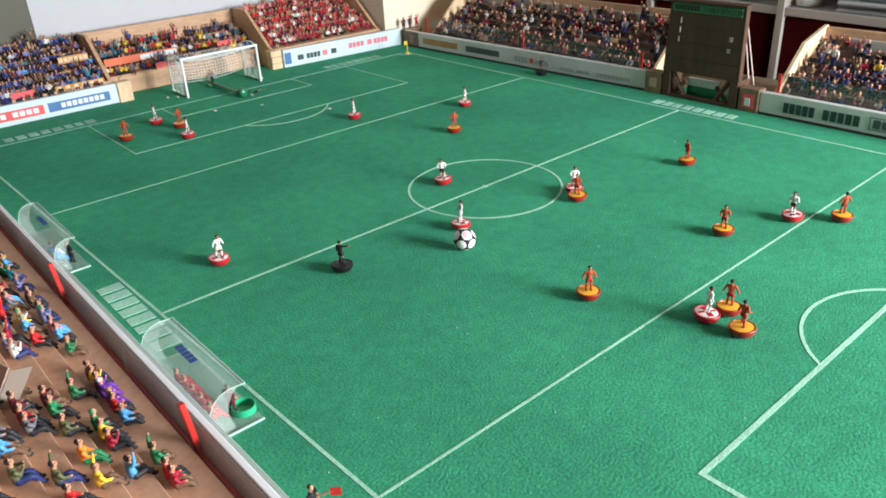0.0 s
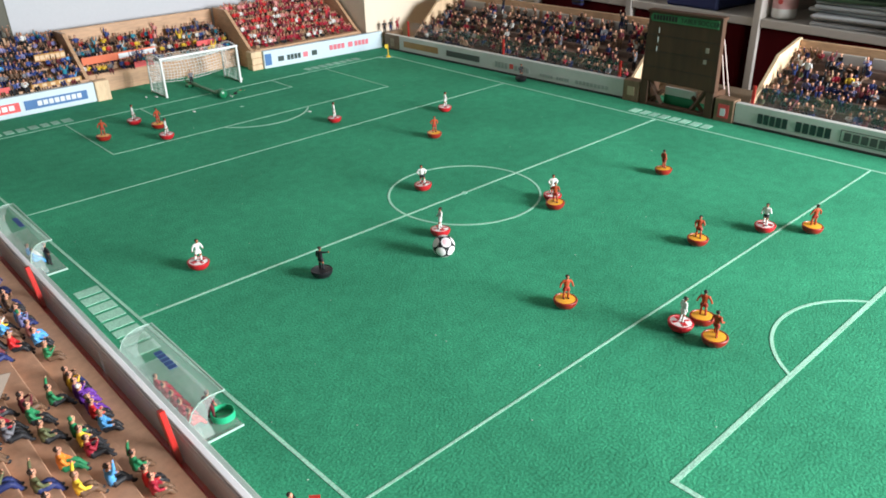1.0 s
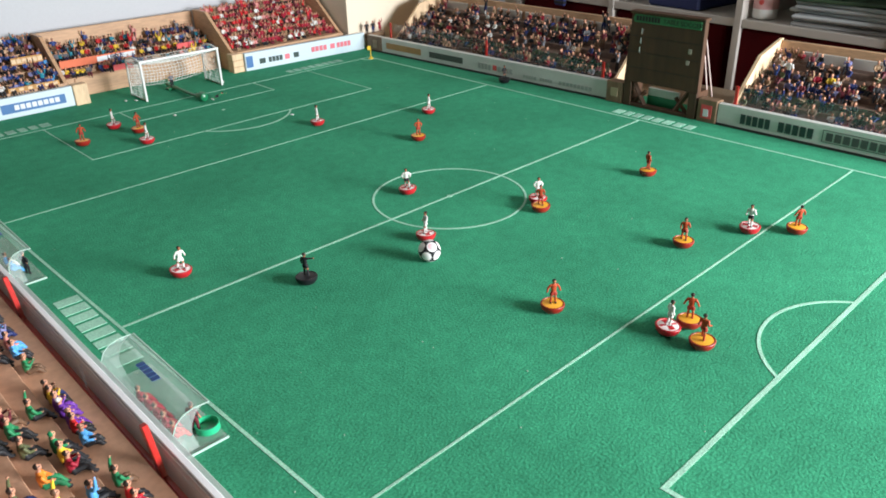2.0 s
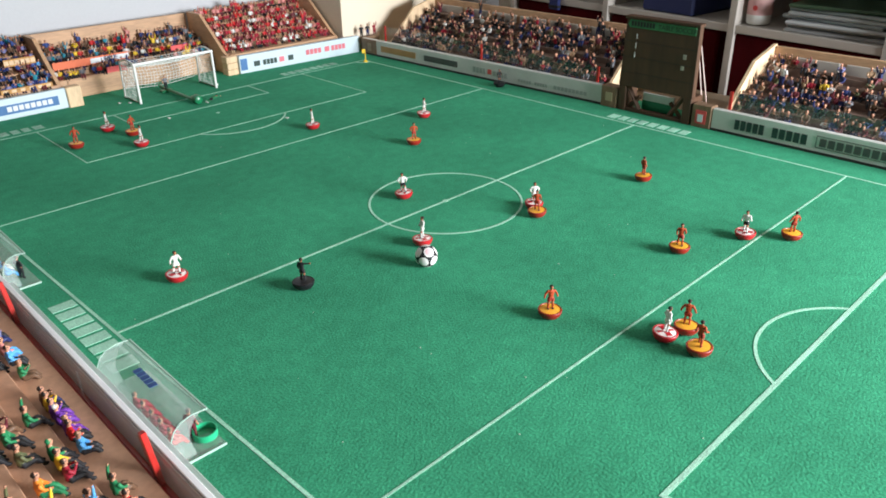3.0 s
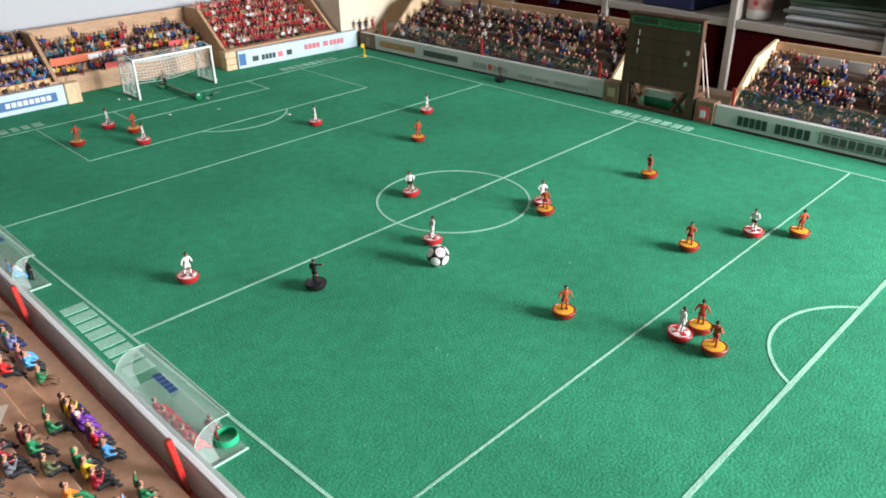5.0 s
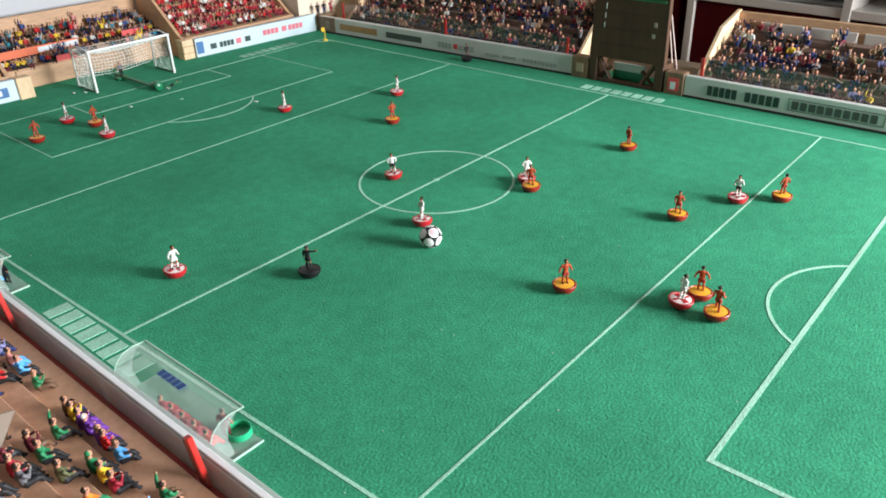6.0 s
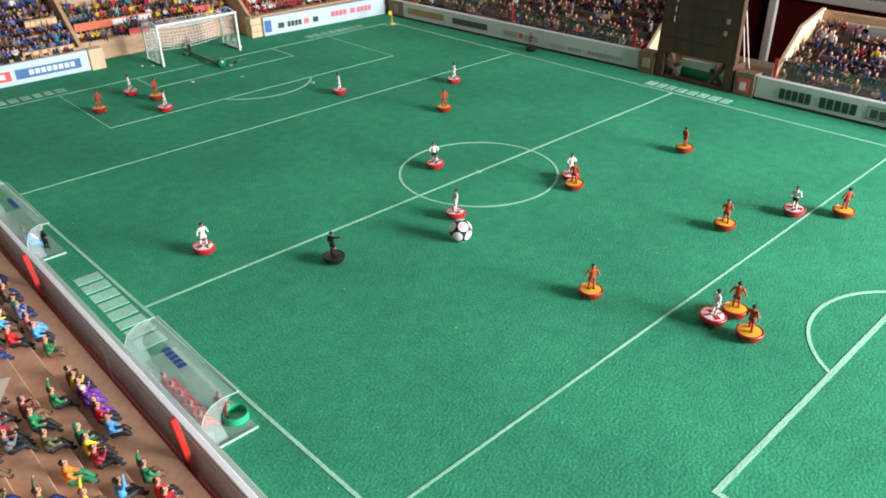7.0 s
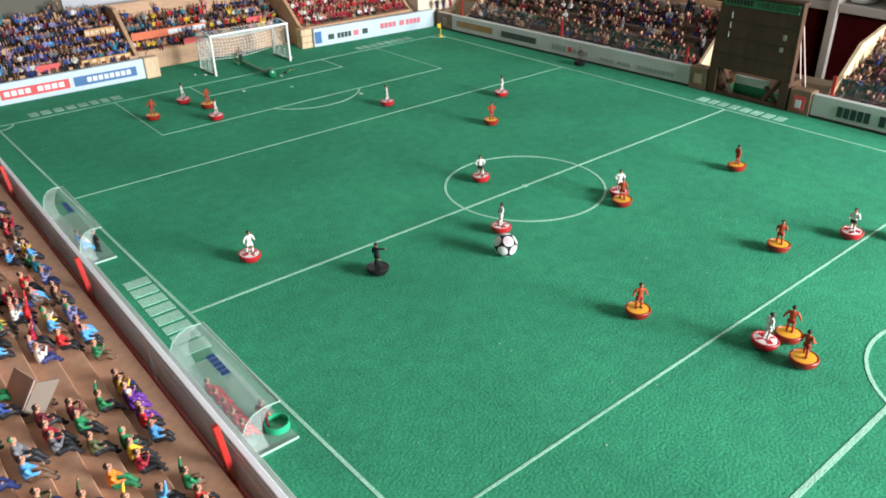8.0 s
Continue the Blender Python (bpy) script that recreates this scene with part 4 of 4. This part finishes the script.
for x, y, team, face, kind, arms in (
        (-.231, .520, 'o', 170, 'stand', 'spread'), (-.166, .566, 'w', 250, 'stride', 'side'), (-.148, .518, 'o', 200, 'stand', 'spread'), (-.162, .459, 'w', 250, 'stride', 'side'),
        (.056, .344, 'w', 250, 'stride', 'side'), (.211, .263, 'w', 235, 'stride', 'lap'), (.112, .178, 'o', 160, 'stand', 'hip'), (-.028, .042, 'k', 150, 'stride', 'hip'),
        (.055, -.089, 'w', 150, 'stride', 'hip'), (.040, -.106, 'o', 130, 'stride', 'swing'), (-.099, -.066, 'w', 70, 'stride', 'lap'), (-.239, -.052, 'r', 290, 'stand', 'point'),
        (-.316, .049, 'w', 190, 'stride', 'spread'), (.213, -.134, 'o', 250, 'stand', 'side'), (.070, -.266, 'o', 120, 'stride', 'swing'), (.146, -.299, 'k', 100, 'run', 'swing'),
        (.177, -.334, 'o', 330, 'stand', 'spread'), (-.118, -.249, 'o', 150, 'stand', 'spread'), (-.080, -.339, 'w', 240, 'stand', 'side'), (-.059, -.347, 'o', 290, 'stand', 'spread'),
        (-.079, -.370, 'o', 270, 'run', 'swing'), (.429, .298, 'r', 180, 'stand', 'hip')):
    player(x, y, team, face, kind, arms, (rng.uniform(-3.5, 3.5), rng.uniform(-3.5, 3.5)))

# ball
bm = bmesh.new()
bmesh.ops.create_icosphere(bm, subdivisions=5, radius=.0112)
ph = (1 + 5 ** .5) / 2
axes = [Vector(v).normalized() for a in (-1, 1) for b in (-ph, ph) for v in ((0, a, b), (a, b, 0), (b, 0, a))]
turn = Euler((.5, .35, .8)).to_matrix()
axes = [turn @ a for a in axes]
spots = []
for a in axes:
    for b in axes:
        for c in axes:
            if 0.5 < a.angle(b) < 1.2 and 0.5 < b.angle(c) < 1.2 and a.angle(c) < 1.2 and (a + b + c).length > 2.2:
                spots.append((a + b + c).normalized())
spots = [q for k, q in enumerate(spots) if all(q.angle(r) > .1 for r in spots[:k])]
badge = min(axes, key=lambda a: a.angle(Vector((-.5, -.55, .6))))
for fc_ in bm.faces:
    c = fc_.calc_center_median().normalized()
    ang = sorted(c.angle(a) for a in axes)
    fc_.material_index = 1 if ang[0] > .465 and min(c.angle(q) for q in spots) < .235 else (2 if c.angle(badge) < .33 else 0)
    fc_.smooth = True
me = bpy.data.meshes.new("football")
bm.to_mesh(me)
bm.free()
me.materials.append(mat("ball_white", (.78, .74, .74), .35, blotch=.05, blotch_scale=60))
me.materials.append(K['black'])
me.materials.append(mat("ball_pink", (.70, .45, .48), .35))
ball = new("football", me)
ball.matrix_world = pose(-.128, -.103, .0113)
tagged(ball, "white toy football with black triangular marks", "ball")

# assistant referee with a red flag by the near touchline
lm = thing("toy_linesman", (-.427, -.297, 0), "black clad toy linesman holding out a red flag", "toy figure")
part("base", MB().lathe(BOWL, 30, M=Matrix.Diagonal((.8, .8, .35, 1))), M_BASE_B, lm, smooth=True)
mb = MB()
figure(mb, pose(0, 0, .0027, 0, 0, -150) @ MM, 'black', 'black', 'stand', 'side', None)
part("figurine", mb, PALMATS, lm, smooth=True)
part("flag_stick", MB().tube((.002, -.0015, .0185), (.0100, -.0083, .0225), .0007, .0005, 6), K['skin'], lm)
part("flag", MB().box((0, -.0003, 0), (.0066, .0003, .0058), 0, 0, pose(.0082, -.0069, .0190, 0, 0, -40)), M_REDPAINT, lm, "red flag")
# corner flag
cf = thing("corner_flag", (.392, .630, 0), "yellow plastic corner flag on a round foot", "corner flag")
part("foot", MB().lathe([(.0048, 0), (.0045, .002), (.0016, .0045), (.0010, .006)], 16), K['yellow'], cf, smooth=True)
part("pole", MB().tube((0, 0, .005), (0, 0, .026), .0008, .0008, 6), K['yellow'], cf)
part("pennant", MB().box((0, -.0003, .018), (.006, .0003, .026), 0, 0, pose(0, 0, 0, 0, 0, 150)), K['yellow'], cf)

# ---------------------------------------------------------------- dugouts
def dugout(y0, y1, label, w=1.0):
    th = thing("dugout", (-0.4405, y0, 0), label, "dugout", "clear plastic dugouts")
    L = y1 - y0
    part("floor_plate", MB().box((.001, -.003, .0002), (.038 * w, L, .0016), .0003), M_CLEAR, th)
    part("plate_edge", MB().box((.001, -.0038, .0002), (.038 * w, -.003, .0018)), M_CLEAREDGE, th)
    prof = [(.0012, .002), (.0010, .012), (.0022, .021), (.0055, .028), (.011, .0325), (.019, .0345), (.030, .0335)]
    prof = [(a * w, b) for a, b in prof]
    R = Matrix(((1, 0, 0, 0), (0, 0, 1, 0), (0, 1, 0, 0), (0, 0, 0, 1)))
    inner = []
    for k, (a, b) in enumerate(prof):
        p, q = prof[max(k - 1, 0)], prof[min(k + 1, len(prof) - 1)]
        t = Vector((q[0] - p[0], q[1] - p[1])).normalized()
        inner.append((a + t.y * .0009, b - t.x * .0009))
    outer = prof + inner[::-1]
    shell = part("shell", MB().prism(outer, 0, L, R), M_CLEAR, th, smooth=False)
    for y in (0, L - .0010):
        end = prof[:6] + [(a * w, b) for a, b in ((.026, .034), (.020, .029), (.0165, .023), (.0150, .016), (.0165, .009), (.018, .002))]
        part("end_panel", MB().prism(end, y + .0001, y + .0009, R), M_CLEAR, th)
    for y in (0.0, L):
        rim = MB()
        for p, q in zip(prof, prof[1:]):
            rim.tube((p[0], y, p[1]), (q[0], y, q[1]), .00035, .00035, 5)
        part("rim", rim, M_CLEAREDGE, shell)
    part("lip", MB().box((.030 * w - .0005, 0, .0328), (.030 * w + .0005, L, .0342)), M_CLEAREDGE, shell)
    for k in range(5):
        part("printed_mark", MB().box((.0125 * w, L * .5 - .013 + k * .0058, .0351), (.0185 * w, L * .5 - .013 + k * .0058 + .0048, .0355)), M_BLUEINK, shell, "dark blue printed mark")
    part("bench", MB().box((.004, .006, .0018), (.012, L - .006, .0070), .0006), M_CLEAR, th)
    return th


dugout(-.190, -.072, "clear plastic dugout with red seated toy substitutes")
dugout(.144, .270, "clear plastic dugout beside the near touchline", .80)


def sitter(x, y, z, face, shirt, legs, kind, arms, label):
    o = new("toy_substitute", moulded_mesh(shirt, legs, kind, arms, None))
    o.matrix_world = pose(x, y, z, 0, 0, face)
    return tagged(o, label, "toy figure", "figures in the dugouts")


for k in range(5):
    sitter(-.432, -.122 - k * .0135, .0070, -90, 'crimson' if k < 4 else 'red', 'crimson' if k < 4 else 'red', 'sit', 'lap', "red clad toy substitute sitting in the dugout")
sitter(-.416, -.172, .0018, -60, 'maroon', 'maroon', 'stand', 'side', "dark red clad toy coach standing in the dugout")
rg = MB().lathe([(.0078, .0003), (.0086, .0003), (.0086, .0056), (.0078, .0056), (.0076, .0030), (.0078, .0004)], 32)
solid("green_ring", rg, mat("bright_green_plastic", (.025, .42, .20), .3, blotch=.1), "bright green plastic ring on the dugout floor", "ring", smooth=True).matrix_world = pose(-.409, -.176, .0010)
sitter(-.421, .160, .0018, -70, 'black', 'black', 'stand', 'hip', "black clad toy figure standing in the dugout")
sitter(-.432, .165, .0070, -90, 'sky', 'sky', 'sit', 'lap', "sky blue clad toy substitute sitting in the dugout")
sitter(-.432, .180, .0070, -90, 'sky', 'white', 'sit', 'lap', "sky blue clad toy substitute sitting in the dugout")

# figures at the far corner
cb = thing("corner_block", (.45, .715, 0), "brown wooden corner block behind the boards", "block")
part("body", MB().box((.001, -.004, 0), (.050, .005, .030), .001), M_BLOCK, cb)
for x, y, s, l, a in ((.453, .7155, 'black', 'black', 'side'), (.470, .7155, 'black', 'navy', 'side'), (.489, .7155, 'crimson', 'crimson', 'left')):
    o = new("toy_steward", figure_mesh(s, l, 'stand', a, None))
    o.matrix_world = pose(x, y, .0302, 0, 0, 160)
    tagged(o, f"small {s} clad toy steward standing at the corner", "toy figure", "stewards at the corner")

# banners in the stands
bn = thing("banner", (-.070, .8205, .047), "orange and white fan banner hung before the seats", "banner")
part("cloth", MB().box((-.075, 0, 0), (.060, .0006, .013)), mat("banner_orange", (.72, .17, .08), .7, blotch=.1), bn)
part("stripe", MB().box((-.010, -.0006, .002), (.060, -.0001, .0105)), M_ADPALE, bn)
tx = bpy.data.curves.new("lettering", 'FONT')
tx.body, tx.size, tx.extrude = "LECCE", .0108, .0001
tx.materials.append(K['navy'])
txo = new("lettering", tx)
txo.parent = bn
txo.matrix_local = Matrix(((1, 0, 0, .008), (0, 0, -1, -.0009), (0, 1, 0, .0028), (0, 0, 0, 1)))
for x, y, z in ((-.300, .7600, .037), (-.045, .797, .033), (.09, .8195, .046)):
    bn = thing("small_banner", (x, y, z), "small red banner hung before the seats", "banner", "small red banners")
    part("cloth", MB().box((-.018, 0, 0), (.018, .0006, .010)), M_ADRED, bn)

M_TANCLOTH = mat("tan_knit", (0.50, 0.26, 0.09), 0.8, grain=0.3, grain_scale=300, blotch=0.2, blotch_scale=60)
for x0, x1, y, z, h_ in ((-.250, -.170, .7598, .0365, .0075), (-.222, -.172, .8110, .0680, .012)):
    bn = thing("knit_banner", ((x0 + x1) / 2, y, z), "tan knitted banner hung before the blue clad spectators", "banner", "knitted banners")
    part("cloth", MB().box((-(x1 - x0) / 2, 0, 0), ((x1 - x0) / 2, .0008, h_), .0002), M_TANCLOTH, bn)
    for k in range(6):
        c = -(x1 - x0) / 2 + (k + .5) * (x1 - x0) / 6
        part("printed_mark", MB().box((c - .0035, -.0005, h_ * .2), (c + .0035, .0003, h_ * .8)), M_PINE_LIGHT, bn)

# ---------------------------------------------------------------- bookcase
before = set(scene.objects)
bc = thing("bookcase", (.75, 0, RZ0), "white bookcase with a dark red back panel", "bookcase")
BZ = -RZ0
for y in (-.515, -.235, .030, .317, .590):
    part("upright", MB().box((0, y - .007, 0), (.25, y + .007, BZ + .86), .001), M_SHELF, bc)
ys = (-.515, -.235, .030, .317, .590)
for z in (-.72, -.22, .084, .46, .82):
    for a, b_ in zip(ys, ys[1:]):
        part("shelf", MB().box((.002, a + .0072, BZ + z), (.25, b_ - .0072, BZ + z + .014), .001), M_SHELF, bc)
part("back_panel", MB().box((.25, -.522, 0), (.256, .597, BZ + .86)), M_SHELFRED, bc)
bx = thing("storage_box", (.86, .176, .098), "dark blue storage box on the white shelf", "box")
part("body", MB().box((-.10, -.058, .0002), (.10, .058, .085), .004), mat("dark_blue_box", (.012, .022, .10), .45, blotch=.1), bx)
part("lid", MB().box((-.103, -.061, .085), (.103, .061, .097), .003), MATS["dark_blue_box"], bx)
jr = thing("plastic_bottle", (.785, .001, .098), "white plastic bottle with a pink label", "bottle")
bottle = part("body", MB().lathe([(.012, .0002), (.019, .002), (.0205, .006), (.0205, .078), (.017, .090), (.009, .098), (.009, .112)], 24), M_GOALWHITE, jr, smooth=True)
part("label_band", MB().lathe([(.0206, .018), (.0209, .019), (.0209, .066), (.0206, .067)], 24), mat("pink_label", (.72, .42, .42), .5, blotch=.12, blotch_scale=50), bottle, "pink paper label", smooth=True)
part("mark", MB().lathe([(.0045, 0), (.0045, .0006)], 14, M=pose(-.0207, -.003, .030, 0, -90)), M_ADRED, jr)
rd = thing("red_tin", (.83, -.052, .098), "dark red tin behind the bottle", "tin")
part("body", MB().lathe([(.018, .0002), (.019, .002), (.019, .060), (.017, .062)], 20), M_MAROON, rd, smooth=True)
sr = random.Random(5)
for k in range(6):
    o = solid("plastic_sleeve", MB().box((-.09, -.085, 0), (.09, .085, .0065), .0022), [mat("white_sleeve", (.40, .41, .42), .25, blotch=.12, blotch_scale=12), mat("pale_grey_sleeve", (.24, .27, .28), .25, blotch=.15, blotch_scale=12)][k % 2],
              "pale grey plastic sleeve lying in a stack on the shelf", "sleeve", "stack of sleeves")
    o.matrix_world = pose(.85 + sr.uniform(-.008, .008), -.145 + sr.uniform(-.006, .006), .0982 + k * .0067, 0, 0, sr.uniform(-5, 5))
o = solid("green_folder", MB().box((-.10, -.095, 0), (.10, .095, .006), .002), mat("dark_green_folder", (.03, .06, .03), .4, blotch=.15), "dark green folder on top of the sleeve stack", "folder")
o.matrix_world = pose(.86, -.15, .1387, 0, 0, 7)
st_ = thing("navy_strap", (.7405, .452, .074), "dark navy strap hanging down the bookcase front", "strap")
part("band", MB().box((0, -.014, 0), (.0090, .014, .40), .002), K['navy'], st_)
part("hem", MB().box((-.0008, -.0145, .004), (.0094, .0145, .010), .001), K['black'], st_)
for y, c in ((.49, 'maroon'), (.53, 'black'), (.37, 'brown'), (.26, 'black'), (.24, 'maroon')):
    o = solid("book", MB().box((-.02, -.011, 0), (.12, .011, .20), .002), K[c], f"{c} book standing upright on the shelf", "book", "books on the shelf")
    o.matrix_world = pose(.84, y, .0982)
for a, b_, z in ((.06, .302, -.17), (-.22, .03, -.17), (-.50, -.25, -.17), (.332, .575, -.17)):
    o = solid("storage_crate", MB().box((-.143, -(b_ - a) / 2 - .004, 0), (.09, (b_ - a) / 2 + .004, .284), .004), mat("dark_red_crate", (.060, .0012, .003), .9, blotch=.3, blotch_scale=9, spec=.1), "dark red crate in the lower shelf", "crate", "crates in the bookcase")
    o.matrix_world = pose(.90, (a + b_) / 2, -.2018)

bk = random.Random(21)
for y0, y1 in ((-.50, -.26), (-.22, -.10), (.20, .302), (.335, .42)):
    y = y0
    while y < y1:
        wd = bk.uniform(.016, .034)
        o = solid("book", MB().box((0, -wd / 2 + .0006, 0), (.10, wd / 2 - .0006, bk.uniform(.20, .27)), .002), K[bk.choice(['black', 'brown', 'maroon', 'navy', 'brown', 'grey'])],
                  "dark book standing upright at the back of the shelf", "book", "books on the shelf")
        o.matrix_world = pose(.885, y + wd / 2, .0982)
        y += wd
# the bookcase and all on it stand slightly askew to the table
SWING = Matrix.Translation((.75, .15, 0)) @ Matrix.Rotation(radians(-6), 4, 'Z') @ Matrix.Translation((-.75, -.15, 0))
for o in set(scene.objects) - before:
    if not o.parent:
        o.matrix_world = SWING @ o.matrix_world

# daylight passes the clear sheets
for o in scene.objects:
    if o.type == 'MESH' and o.data.materials and o.data.materials[0] in (M_CLEAR, M_CLEARF):
        o.visible_shadow = False
